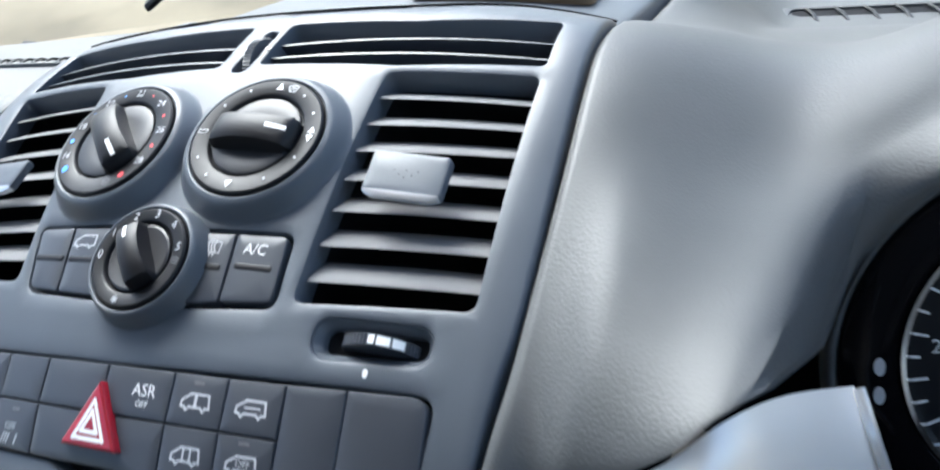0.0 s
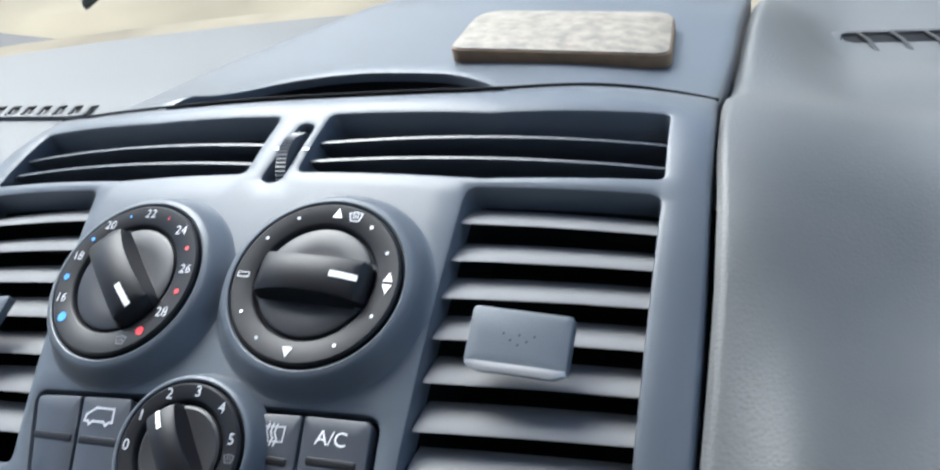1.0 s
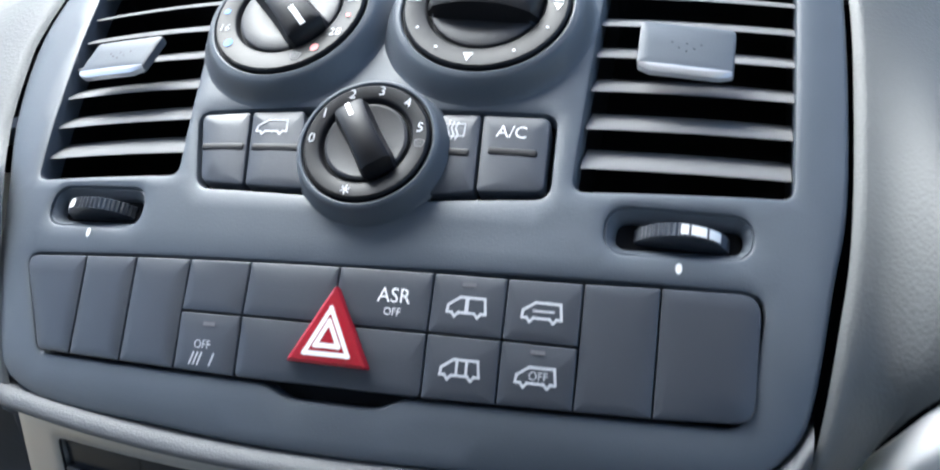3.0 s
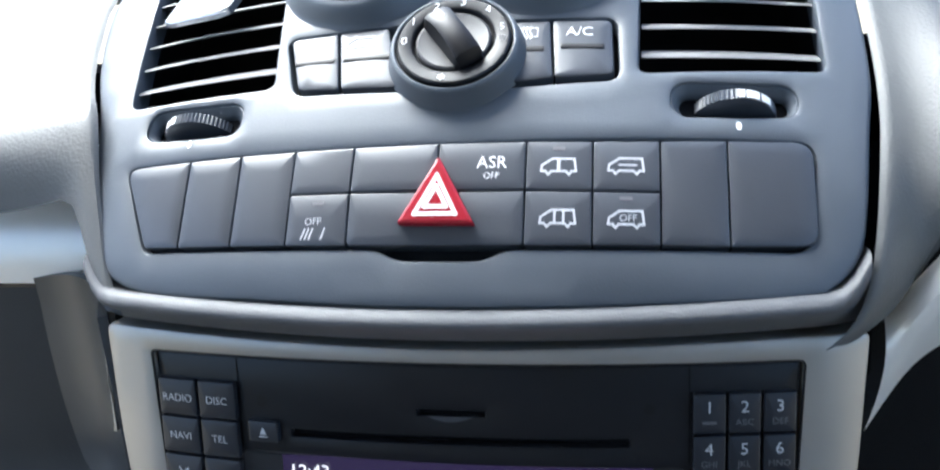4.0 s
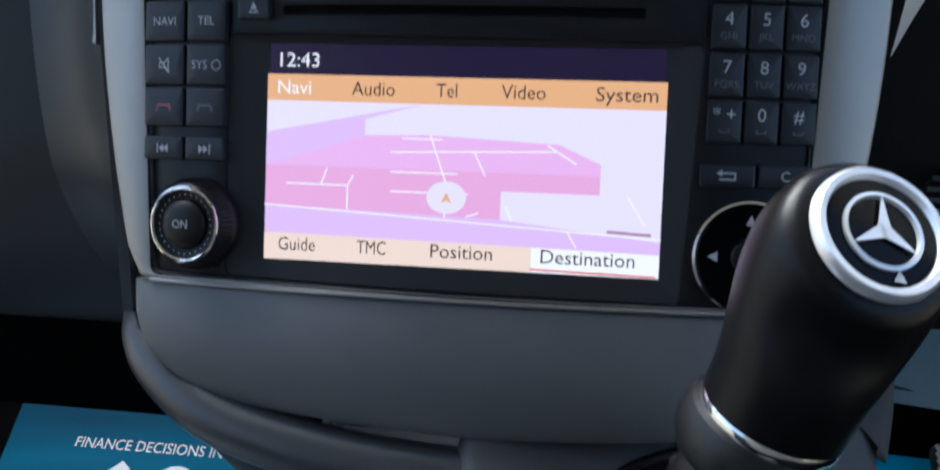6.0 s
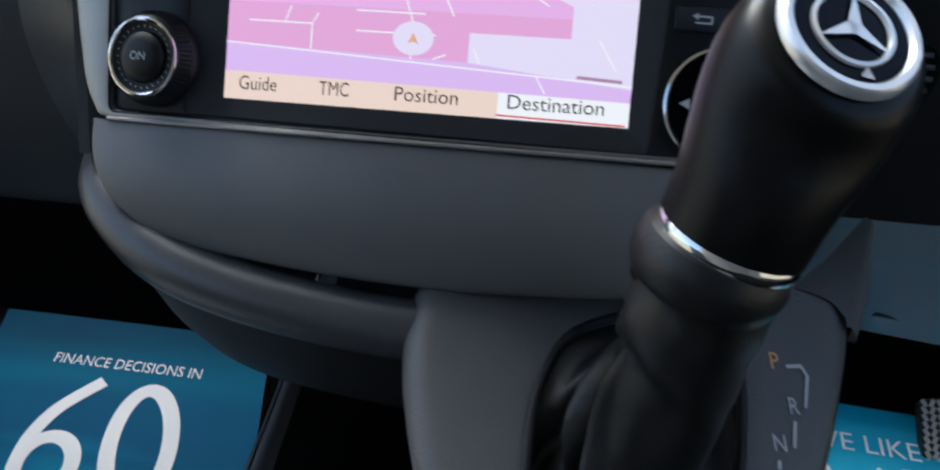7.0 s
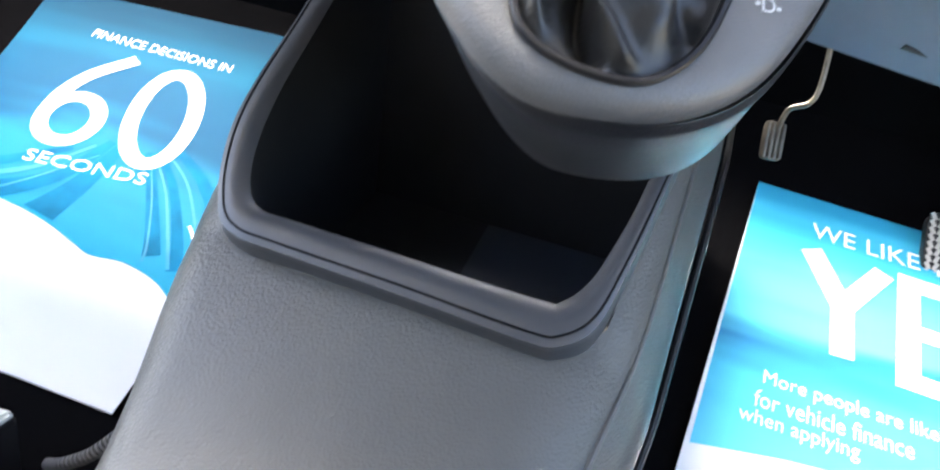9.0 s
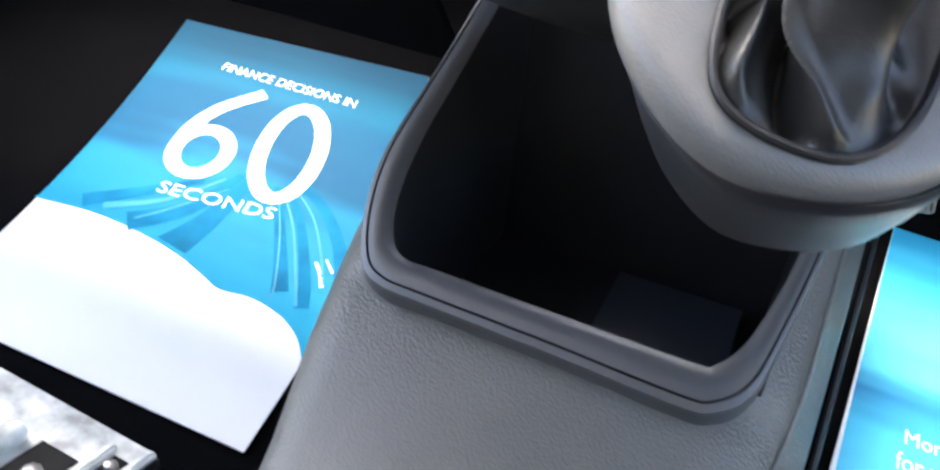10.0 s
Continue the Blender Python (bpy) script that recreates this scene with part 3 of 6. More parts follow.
def stack_side(u, v):
    """The side of the centre stack: from behind the radio frame out to the glovebox, below the silver strip."""
    v0 = 0.045 * ease(u / 0.32)
    v = v0 + (1.12 - v0) * v / 1.12
    near = front_up(-0.1475 + 0.016 * v, 0.012 - 0.139 * v, -0.005)
    z = 0.698 - 0.208 * v
    w = (0.68 - z) / 0.30
    far = Vector((-0.2248 + 0.04 * min(1.5, (1.25 * max(0.0, w)) ** 2), 0.078 - 0.02 * math.sin(math.pi * max(0.0, w)) + 0.20 * max(0.0, w - 0.30) ** 1.5, z))
    p = near.lerp(far, u)
    return Vector((p.x, far.y + (near.y - far.y) * (1 - u) ** 2.3, p.z))


def side_ledge(u, t):
    """The narrow step between the side panel's upper edge and the silver strip."""
    p = stack_side(u, 0)
    return p.lerp(Vector((p.x, max(p.y, 0.081), 0.6864)), t)


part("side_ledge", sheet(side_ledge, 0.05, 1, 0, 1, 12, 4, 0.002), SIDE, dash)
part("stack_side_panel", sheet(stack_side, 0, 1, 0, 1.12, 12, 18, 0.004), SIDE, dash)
part("driver_knee_panel", sheet(lambda x, v: Vector((x, 0.036 + 0.03 * v - 0.06 * max(0, x - 0.2), 0.70 - 0.17 * v)), 0.138, 0.85, 0, 1, 20, 12, 0.008), KNEE, dash)
part("driver_under_panel", sheet(lambda x, v: Vector((x, 0.078 + 0.162 * v, 0.560 - 0.160 * v + 0.012 * math.sin(math.pi * v) - 0.1 * (x - 0.17) * v)), 0.165, 0.85, 0, 1, 20, 12, 0.006), COLUMN, dash, "grey lower panel under the steering column, tinted for blue sky light")
part("panel_clip", tube([(0.228, 0.222, 0.412), (0.252, 0.226, 0.408)], 0.0045, 10), BLACK, dash)

def oval_recess(x, z, rx, rz):
    """A shallow oval recess plate on the driver side of the stack."""
    b = bmesh.new()
    rows = []
    for k, d in ((1.0, 0.0), (0.97, -0.0014), (0.86, -0.0010), (0.5, -0.0004)):
        rows.append([Vector((x + rx * k * math.cos(2 * math.pi * i / 32), 0.0390 + d, z + rz * k * math.sin(2 * math.pi * i / 32))) for i in range(32)])
    loft(rows, True, (True, True), bm=b)
    return b


# driver side silver trim that sweeps up to the instruments
sweep_low = smooth_line([(0.1515, 0.018, 0.655), (0.166, 0.02, 0.685), (0.183, 0.02, 0.700), (0.210, 0.022, 0.708), (0.232, 0.035, 0.706), (0.250, 0.055, 0.698), (0.275, 0.09, 0.672)], 6)
sweep_top = smooth_line([(0.153, 0.018, 0.709), (0.166, 0.018, 0.729), (0.180, 0.019, 0.748), (0.206, 0.021, 0.766), (0.224, 0.032, 0.777), (0.238, 0.054, 0.769), (0.256, 0.088, 0.745)], 6)
b = bmesh.new()
rows = []
for lo, hi in zip(sweep_low, sweep_top):
    rows.append([lo.lerp(hi, t) + Vector((0, -0.012 * math.sin(math.pi * t), 0.011 * math.sin(math.pi * t))) for t in [i / 8 for i in range(9)]])
loft(rows, False, bm=b)
part("driver_trim", b, LIT_SILVER, dash, "satin silver trim sweeping up to the instruments")
part("trim_edge", tube([p + Vector((0.0015, -0.001, 0.0)) for p in rows[-1]], 0.0022, 8), BRIGHT, dash, "bright rounded edge of the silver trim")
for i in range(4):
    b = bmesh.new()
    tube([(0.1768 + 0.0012 * abs(i - 1.5), 0.0378, 0.6043 - 0.0046 * i), (0.1848 - 0.0012 * abs(i - 1.5), 0.0374, 0.6043 - 0.0046 * i)], 0.0010, 8, b)
    part("sensor_slat", b, PANEL, dash)
part("sensor_recess", oval_recess(0.1808, 0.5975, 0.0056, 0.0105), DARK, dash, "dark oval recess behind the slots")

# ---- instrument cluster ----
cl = thing("instrument_cluster", (0.36, 0.17, 0.70), "black instrument cluster with chrome-ringed dial", "instrument cluster")
cm = CLUSTER
cf = flat(cm)
bezel_loop = [(-0.051 + 0.0915 * math.cos(radians(t)), 0.0915 * math.sin(radians(t))) for t in range(90, 271, 6)] + [(0.051 + 0.0915 * math.cos(radians(t)), 0.0915 * math.sin(radians(t))) for t in range(-90, 91, 6)]
dm = cm @ Matrix.Translation((-0.0526, 0.0065, 0))
df = flat(dm)
part("bezel", plate(cf, bezel_loop, [disc_loop(-0.0526, 0.0065, 0.0668, 64)], h=0.011, rim=0.003, depth=0.006, edge=0.016, step=0.012), GLOSS, cl)
hood_loop = [(-0.051 + math.cos(radians(t)), math.sin(radians(t))) for t in range(90, 206, 5)]
hood_rows = []
for reach, h in ((0.0915, 0.004), (0.0922, 0.0085), (0.0940, 0.0100), (0.0965, 0.0080), (0.0985, 0.002)):
    hood_rows.append([cf(-0.051 + reach * (x + 0.051), reach * y, h) for x, y in hood_loop])
part("hood_lip", loft(hood_rows, False), PAD, cl, "grained soft lip round the bezel", 80)
part("bezel_edge", tube([cf(p[0], p[1], 0.006) for p in off(bezel_loop, 0.001) if p[0] < -0.03 and p[1] < -0.008], 0.0016, 8), CHROME, cl, "thin chrome lower edge")
part("dial_ring", lathe([(0.0668, 0.0080), (0.0664, 0.0118), (0.0645, 0.0120), (0.0630, 0.0070)], dm, 72), CHROME, cl, "chrome dial ring")
part("dial_face", lathe([(0.0640, 0.0065), (0, 0.0065)], dm, 64), BLACK, cl)
part("housing", block(0.235, 0.62, 0.235, 0.26, 0.52, 0.735, 0.004), DARK, cl)
marks = []
for i in range(28):
    t = radians(226 - i * 9.2)
    r0 = 0.0595 if i % 2 else 0.0572
    marks += stroke([(r0 * math.cos(t), r0 * math.sin(t)), (0.0622 * math.cos(t), 0.0622 * math.sin(t))], 0.0011)
part("dial_marks", inked(marks, df, 0.0066), WHITE, cl)
for k, word in enumerate(("20", "40", "60")):
    t = radians(175 - k * 37)
    part("dial_number", inked(moved(letters(word, 0.0085), 0.0512 * math.cos(t), 0.0512 * math.sin(t)), df, 0.0066), WHITE, cl)
for yy in (0.0037, -0.0088):
    part("indicator", inked([disc_loop(-0.1268, yy, 0.0022, 12, 0.0040)], cf, 0.0112), GREY, cl)

# ---- centre climate panel ----
climate = thing("climate_panel", upper(0, 0.08), "dark grey plastic centre panel with climate dials and air vents", "control panel")
outline = [(p.x, p.y) for p in smooth_line([(0.128, -0.0095), (0.1405, 0.006), (0.1465, 0.05), (0.150, 0.08), (0.1497, 0.14), (0.1475, 0.19), (0.1455, 0.235), (0.1435, 0.266)], 6)]
outline += [(p.x, p.y) for p in smooth_line([(0.107, 0.2500), (0.07, 0.2325), (0.035, 0.2250), (0.0, 0.2215), (-0.04, 0.2205), (-0.08, 0.2215), (-0.12, 0.2260), (-0.148, 0.2330), (-0.166, 0.20), (-0.173, 0.17), (-0.1735, 0.14), (-0.165, 0.10), (-0.1525, 0.064), (-0.1415, 0.018), (-0.124, -0.0085), (-0.06, -0.0145), (0.0, -0.0165), (0.065, -0.015), (0.115, -0.0115)], 6)]
v_top_r = rounded([(0.0035, 0.1825), (0.072, 0.1842), (0.1323, 0.1931), (0.1298, 0.2295), (0.0666, 0.2151), (0.0060, 0.2106)], [0.002, 0, 0.003, 0.003, 0, 0.003], 4)
v_top_l = rounded([(-0.152, 0.186), (-0.075, 0.1800), (-0.0185, 0.1813), (-0.0155, 0.2095), (-0.0795, 0.2109), (-0.1445, 0.2184)], [0.002, 0, 0.003, 0.003, 0, 0.003], 4)
v_low_r = rounded([(0.0668, 0.0705), (0.1338, 0.0766), (0.1323, 0.1856), (0.0685, 0.1793)], 0.004, 4)
v_low_l = rounded([(-0.1375, 0.069), (-0.073, 0.0692), (-0.0860, 0.1755), (-0.1535, 0.180)], 0.004, 4)
btn_l = rounded([(-0.0625, 0.0655), (-0.018, 0.0640), (-0.018, 0.0945), (-0.0705, 0.0930)], [0.004, 0.001, 0.001, 0.004], 4)
btn_r = rounded([(0.0165, 0.0640), (0.0590, 0.0680), (0.0578, 0.0958), (0.0145, 0.0945)], [0.001, 0.004, 0.004, 0.001], 4)
wheel_r = rounded([(0.081, 0.0545), (0.1196, 0.0570), (0.1196, 0.0655), (0.081, 0.0640)], 0.006, 5)
wheel_l = rounded([(-0.1234, 0.0535), (-0.0865, 0.0520), (-0.0865, 0.0612), (-0.1234, 0.0625)], 0.006, 5)
wheel_t = rounded([(-0.0105, 0.1775), (-0.0025, 0.1775), (0.0015, 0.2045), (-0.0045, 0.2060)], 0.005, 5)
SW_TOP = ((-0.1298, 0.0383), (-0.036, 0.0392), (-0.003, 0.0397), (0.063, 0.0405), (0.1261, 0.0437))
SW_LOW = ((-0.1298, 0.0055), (-0.0203, 0.0038), (0.0195, 0.0038), (0.1126, 0.0050), (0.1261, 0.0060))


sw_loop = rounded([(-0.1168, 0.0042), (-0.024, 0.0030), (-0.016, -0.0010), (0.014, -0.0010), (0.022, 0.0030), (0.1235, 0.0040), (0.1275, 0.0445), (0.0, 0.0404), (-0.1310, 0.0393)], [0.003, 0.004, 0.006, 0.006, 0.004, 0.007, 0.008, 0, 0.006], 5)
btn_l, btn_r = off(btn_l, 0.0010 if area2(btn_l) > 0 else -0.0010), off(btn_r, 0.0010 if area2(btn_r) > 0 else -0.0010)
holes = [v_top_r, v_top_l, v_low_r, v_low_l, btn_l, btn_r, off(wheel_r, 0.0028), off(wheel_l, 0.0028), wheel_t, sw_loop]
part("panel", plate(upper, dense(outline, 0.008), [dense(o, 0.008) for o in holes], rim=0.0018, depth=0.012, edge=0.012, step=0.0075), PANEL, climate)


for lp in (wheel_r, wheel_l):
    part("wheel_dish", loft([[upper(*p, h) for p in off(lp, d)] for d, h in ((0.0030, -0.0016), (0.0025, -0.0015), (0.0016, -0.0026), (0.0006, -0.0042), (0.0, -0.0052), (0.0, -0.0085))]), PANEL, climate, "shallow oval dish")


seam_line = ((-0.148, 0.2330), (-0.12, 0.2260), (-0.08, 0.2215), (-0.04, 0.2205), (0.0, 0.2215), (0.035, 0.2250), (0.07, 0.2325), (0.107, 0.2500), (0.1435, 0.266))
seam_pts = smooth_line(seam_line, 6)
part("panel_seam", tube([upper(p.x, p.y + 0.0006, 0.0002) for p in seam_pts], 0.0007, 6), DARK, climate)


def back_of(loop, h, mat, parent, name="recess"):
    bm = bmesh.new()
    cap(bm, upper, h, off(loop, 0.0025), step=0.02)
    return part(name, bm, mat, parent)


for lp in (btn_l, btn_r, sw_loop, wheel_r, wheel_l, wheel_t):
    back_of(lp, -0.0075, DARK, climate)


def vent(name_label, loop, slats, tilt, group):
    """A louvred vent: dark duct and slats between the two side edges of its opening."""
    cx = sum(p[0] for p in loop) / len(loop)
    ca = sum(p[1] for p in loop) / len(loop)
    vt = thing("air_vent", upper(cx, ca, -0.02), name_label, "air vent", group)
    bm = bmesh.new()
    ring = [bm.verts.new(upper(p[0], p[1], -0.010)) for p in off(loop, 0.0006)]
    skirt(bm, upper, ring, off(loop, 0.0006), [(0, -0.045)])
    part("duct", bm, DARK, vt)
    bm = bmesh.new()
    cap(bm, upper, -0.044, off(loop, 0.002), step=0.02)
    part("duct_back", bm, DARK, vt)
    for (xa, aa), (xb, ab) in slats:
        rings = []
        for i in range(13):
            t = i / 12
            x, a = xa + (xb - xa) * t, aa + (ab - aa) * t
            sec = []
            for q, up in ((0, -0.0005), (0, 0.0006), (0.3, 0.0009), (0.7, 0.0009), (1, 0.0004), (1, -0.0003), (0.6, -0.0009)):
                sec.append(upper(x, a + tilt[0] * q + up, -0.0035 - tilt[1] * q))
            rings.append(sec)
        part("slat", loft(rings, True, (True, True)), SLAT if len(slats) > 2 else SWITCH, vt)
    return vt


LOUVRE = (0.0116, 0.0090)
right_a = [(0.1672, 0.1720), (0.1527, 0.1582), (0.1390, 0.1447), (0.1248, 0.1301), (0.1104, 0.1152), (0.0952, 0.1001), (0.0805, 0.0848)]
vr = vent("black louvred air vent beside the fan dial", v_low_r, [((0.0680, a), (0.1332, c)) for a, c in right_a], LOUVRE, "louvred air vents")
left_a = [(0.1660, 0.1640), (0.1525, 0.1505), (0.1385, 0.1365), (0.1235, 0.1225), (0.1085, 0.1080), (0.0940, 0.0940), (0.0800, 0.0800)]


def edge_l(a, side):
    t = (a - 0.07) / 0.108
    return (-0.1385 - 0.0150 * t) if side else (-0.0735 - 0.0125 * t)


vl = vent("black louvred air vent beside the temperature dial", v_low_l, [((edge_l(a, 1), a), (edge_l(c, 0), c)) for a, c in left_a], LOUVRE, "louvred air vents")
vent("long black top air vent with two thin slats", v_top_r, [((0.0045, 0.1985), (0.1310, 0.2135)), ((0.0035, 0.1895), (0.1318, 0.2010))], (0.004, 0.014), "top air vents")
vent("long black top air vent with two thin slats", v_top_l, [((-0.1480, 0.2040), (-0.0165, 0.1975)), ((-0.1500, 0.1945), (-0.0175, 0.1880))], (0.004, 0.014), "top air vents")


def tab(vt, xa, xb, lo, hi, skew=0.0):
    """The sliding grip of a vent, with a bright lower edge."""
    fn = lambda x, a, h=0.0: upper(x + skew * (a - lo), a, h)
    g = part("grip_tab", prism(fn, box_loop(xa, xb, lo, hi, 0.0018), 0.0028, 0.0065, 0.0008, 0.006), PANEL, vt, "grey sliding grip tab")
    rows = []
    for i in range(9):
        x = xa + 0.0005 + (xb - xa - 0.001) * i / 8
        e = 0.0016 if i in (0, 8) else 0.0
        rows.append([fn(x, lo + 0.0010, 0.0064), fn(x, lo + 0.0009, 0.0068), fn(x, lo - 0.0006 + e, 0.0067), fn(x, lo - 0.0017 + e, 0.0058), fn(x, lo - 0.0016 + e, 0.0034), fn(x, lo + e, 0.0030)])
    part("chrome_edge", loft(rows, True, (True, True)), BRIGHT, g, "thin chrome edge")
    dots = [disc_loop(xa + (xb - xa) * q, lo + (hi - lo) * w, 0.00035, 6) for q, w in ((.35, .55), (.5, .55), (.65, .55), (.42, .45), (.58, .45), (.5, .38))]
    part("dimples", inked(dots, fn, 0.0065), BLACK, g)


tab(vr, 0.0825, 0.1135, 0.1150, 0.1335)
tab(vl, -0.1325, -0.1010, 0.1115, 0.1262, 0.28)


def thumbwheel(loop, axis, label, blocks):
    """A ribbed wheel that stands out of a slot, with white blocks printed on it."""
    cx = sum(p[0] for p in loop) / len(loop)
    ca = sum(p[1] for p in loop) / len(loop)
    w = thing("thumbwheel", upper(cx, ca), label, "thumbwheel", "vent thumbwheels")
    m = frame_at(upper, cx, ca, -0.012)
    if axis == "across":
        m = m @ pose(0, 0, 0, 90, 0, 0)
        half, r = 0.0026, 0.0155
    else:
        m = m @ pose(0, 0, 0, 0, 90, 0) @ pose(0, 0, 0, 0, 0, 0)
        half, r = 0.0026, 0.0150
    bm = bmesh.new()
    n = 120
    rings = []
    for h, k in ((-half, 0.9), (-half * 0.8, 1), (half * 0.8, 1), (half, 0.9)):
        rings.append([m @ Vector(((r * k - (0.0005 if i % 2 else 0)) * math.cos(2 * math.pi * i / n), (r * k - (0.0005 if i % 2 else 0)) * math.sin(2 * math.pi * i / n), h)) for i in range(n)])
    loft(rings, True, (True, True), bm)
    part("wheel", bm, SWITCH, w)
    for t0, t1 in blocks:
        rows = [[m @ Vector((1.012 * r * math.cos(t), 1.012 * r * math.sin(t), h)) for h in ((-half * 0.62, half * 0.62) if axis == "across" else (-half * 0.25, half * 0.30))] for t in [t0 + (t1 - t0) * i / 5 for i in range(6)]]
        part("white_mark", loft(rows, False), WHITE, w)


Q = math.pi / 2
thumbwheel(wheel_r, "across", "black ribbed thumbwheel with white marks under the vent", [(Q - 0.05, Q + 0.10), (Q - 0.42, Q - 0.10), (Q - 0.78, Q - 0.47)])
thumbwheel(wheel_l, "across", "black ribbed thumbwheel with white marks under the vent", [(Q + 0.28, Q + 0.50), (Q + 0.55, Q + 0.80)])
thumbwheel(wheel_t, "up", "black ribbed thumbwheel between the top vents", [(-0.62, 0.5)])
for x, a in ((0.1013, 0.0490), (-0.1043, 0.0472)):
    part("closing_mark", inked([disc_loop(x, a, 0.0010, 10, 0.0017)], upper, 0.0001), WHITE, climate)
for x in (-0.0085, 0.0030):
    part("closing_mark", inked([box_loop(x - 0.0014, x + 0.0014, 0.1915, 0.1927, 0.0002)], upper, 0.0001), WHITE, climate)


def screen_icon(x, y, s):
    """A windscreen sign: a fan-shaped outline with three bars."""
    return [poly for poly in stroke([(x - s, y + s * 0.6), (x - s * 0.6, y - s * 0.6), (x + s * 0.6, y - s * 0.6), (x + s, y + s * 0.6), (x, y + s * 0.85), (x - s, y + s * 0.6)], s * 0.22)] + \
        [q for k in (-0.35, 0, 0.35) for q in stroke([(x + k * s, y - s * 0.15), (x + k * s, y + s * 0.4)], s * 0.18)]


def tri(x, y, s, up=1):
    return [(x - s, y - s * up), (x + s, y - s * up), (x, y + s * up)]


def dial(x, a, r, turn, label, prints):
    """A rotary control: collar, printed ring, inner disc, grip and white pointer. turn: the way that the pointer points."""
    m = frame_at(upper, x, a)
    d = thing("rotary_dial", m.translation, label, "dial", "climate dials")
    d_fn = flat(m)
    w = 0.0072 if r > 0.025 else 0.0036
    swell = [(r + 0.0012 + w * (1 - k / 8), -0.0014 + 0.0086 * ease((k / 8) ** 0.85)) for k in range(9)]
    part("collar", lathe(swell + [(r + 0.0008, 0.0074), (r + 0.0003, 0.0072), (r - 0.0001, 0.0060)], m, 72), PANEL, d)
    part("groove", lathe([(r + 0.0002, 0.0062), (r - 0.0010, 0.0062)], m, 64), DARK, d)
    q = r * 0.675
    part("ring", lathe([(r - 0.0007, 0.0060), (r - 0.0009, 0.0078), (r - 0.0016, 0.0085), (q + 0.0014, 0.0085), (q + 0.0006, 0.0080), (q, 0.0064)], m, 64), BLACK, d)
    part("groove", lathe([(q + 0.0002, 0.0064), (q - 0.0010, 0.0064)], m, 48), DARK, d)
    part("disc", lathe([(q - 0.0007, 0.0060), (q - 0.0009, 0.0076), (q - 0.0018, 0.0081), (q * 0.6, 0.0074), (0, 0.0072)], m, 48), DISC, d)
    g = m @ pose(0, 0, 0, 0, 0, math.degrees(turn))
    rows = []
    for i in range(17):
        t = -1 + 2 * i / 16
        px = t * (q - 0.0008)
        w = q * 0.40 * (0.86 + 0.14 * t * t)
        top = 0.0160 - 0.0036 * abs(t) ** 2.2
        if i in (0, 16):
            w, top = w * 0.86, top - 0.0025
        rows.append([g @ Vector((px, sy * w * kw, kh)) for sy, kw, kh in ((-1, 1.12, 0.0070), (-1, 0.98, top - 0.0042), (-1, 0.88, top - 0.0012), (-1, 0.55, top), (1, 0.55, top), (1, 0.88, top - 0.0012), (1, 0.98, top - 0.0042), (1, 1.12, 0.0070))])
    part("grip", loft(rows, True, (True, True)), BLACK, d)
    rows = []
    for i in range(7):
        t = 0.42 + 0.46 * i / 6
        top = 0.0160 - 0.0036 * t ** 2.2 + 0.0002
        rows.append([g @ Vector((t * (q - 0.0008), sy * r * 0.035, top)) for sy in (-1, 1)])
    part("pointer", loft(rows, False), WHITE, d, "white pointer line")
    for polys, mat, nm in prints:
        part(nm, inked(polys, d_fn, 0.0086), mat, d)


def ring_text(word, deg, rad, size):
    t = radians(deg)
    return moved(letters(word, size), rad * math.cos(t), rad * math.sin(t))


def ring_dot(deg, rad, s, n=12):
    return [disc_loop(rad * math.cos(radians(deg)), rad * math.sin(radians(deg)), s, n)]


R1, M1 = 0.0300, 0.0253
prints = [(ring_text(w, g, M1, 0.0048), GREY, "number") for w, g in (("16", 200), ("18", 162), ("20", 126), ("22", 87), ("24", 47), ("26", 8), ("28", -30))]
prints += [(ring_dot(g, M1, s), BLUE, "blue_dot") for g, s in ((107, 0.0005), (144, 0.0008), (181, 0.0012), (219, 0.0018))]
prints += [(ring_dot(g, M1, s), RED, "red_dot") for g, s in ((67, 0.0005), (27, 0.0008), (-11, 0.0010), (-51, 0.0016))]
prints.append((screen_icon(M1 * math.cos(radians(-68)), M1 * math.sin(radians(-68)), 0.0020), DIM, "symbol"))
dial(-0.0433, 0.1325, R1, radians(-48), "black temperature dial with blue and red dots", prints)
prints = [([tri(M1 * math.cos(radians(86)), M1 * math.sin(radians(86)), 0.0018)], WHITE, "triangle"), ([tri(M1 * math.cos(radians(266)), M1 * math.sin(radians(266)), 0.0018, -1)], WHITE, "triangle"),
          ([tri(M1, 0.0032, 0.0017)], WHITE, "triangle"), ([tri(M1, -0.0012, 0.0017, -1)], WHITE, "triangle"),
          (screen_icon(M1 * math.cos(radians(71)), M1 * math.sin(radians(71)), 0.0023), GREY, "symbol"),
          (stroke([(-M1 - 0.002, -0.0006), (-M1 + 0.002, -0.0006), (-M1 + 0.002, 0.0010), (-M1 - 0.002, 0.0010), (-M1 - 0.002, -0.0006)], 0.0004), GREY, "symbol")]
prints += [(ring_dot(g, M1, 0.0006), WHITE, "white_dot") for g in (118, 146, 54, 27, 211, 238, -25, -58)]
dial(0.0292, 0.1350, R1, radians(-2), "black air direction dial with white arrows", prints)
M3 = 0.0186
prints = [(ring_text(w, g, M3, 0.0050), GREY, "number") for w, g in (("0", 181), ("1", 150), ("2", 115), ("3", 83), ("4", 50), ("5", 16))]
prints.append((screen_icon(M3 * math.cos(radians(-2)), M3 * math.sin(radians(-2)), 0.0017), DIM, "symbol"))
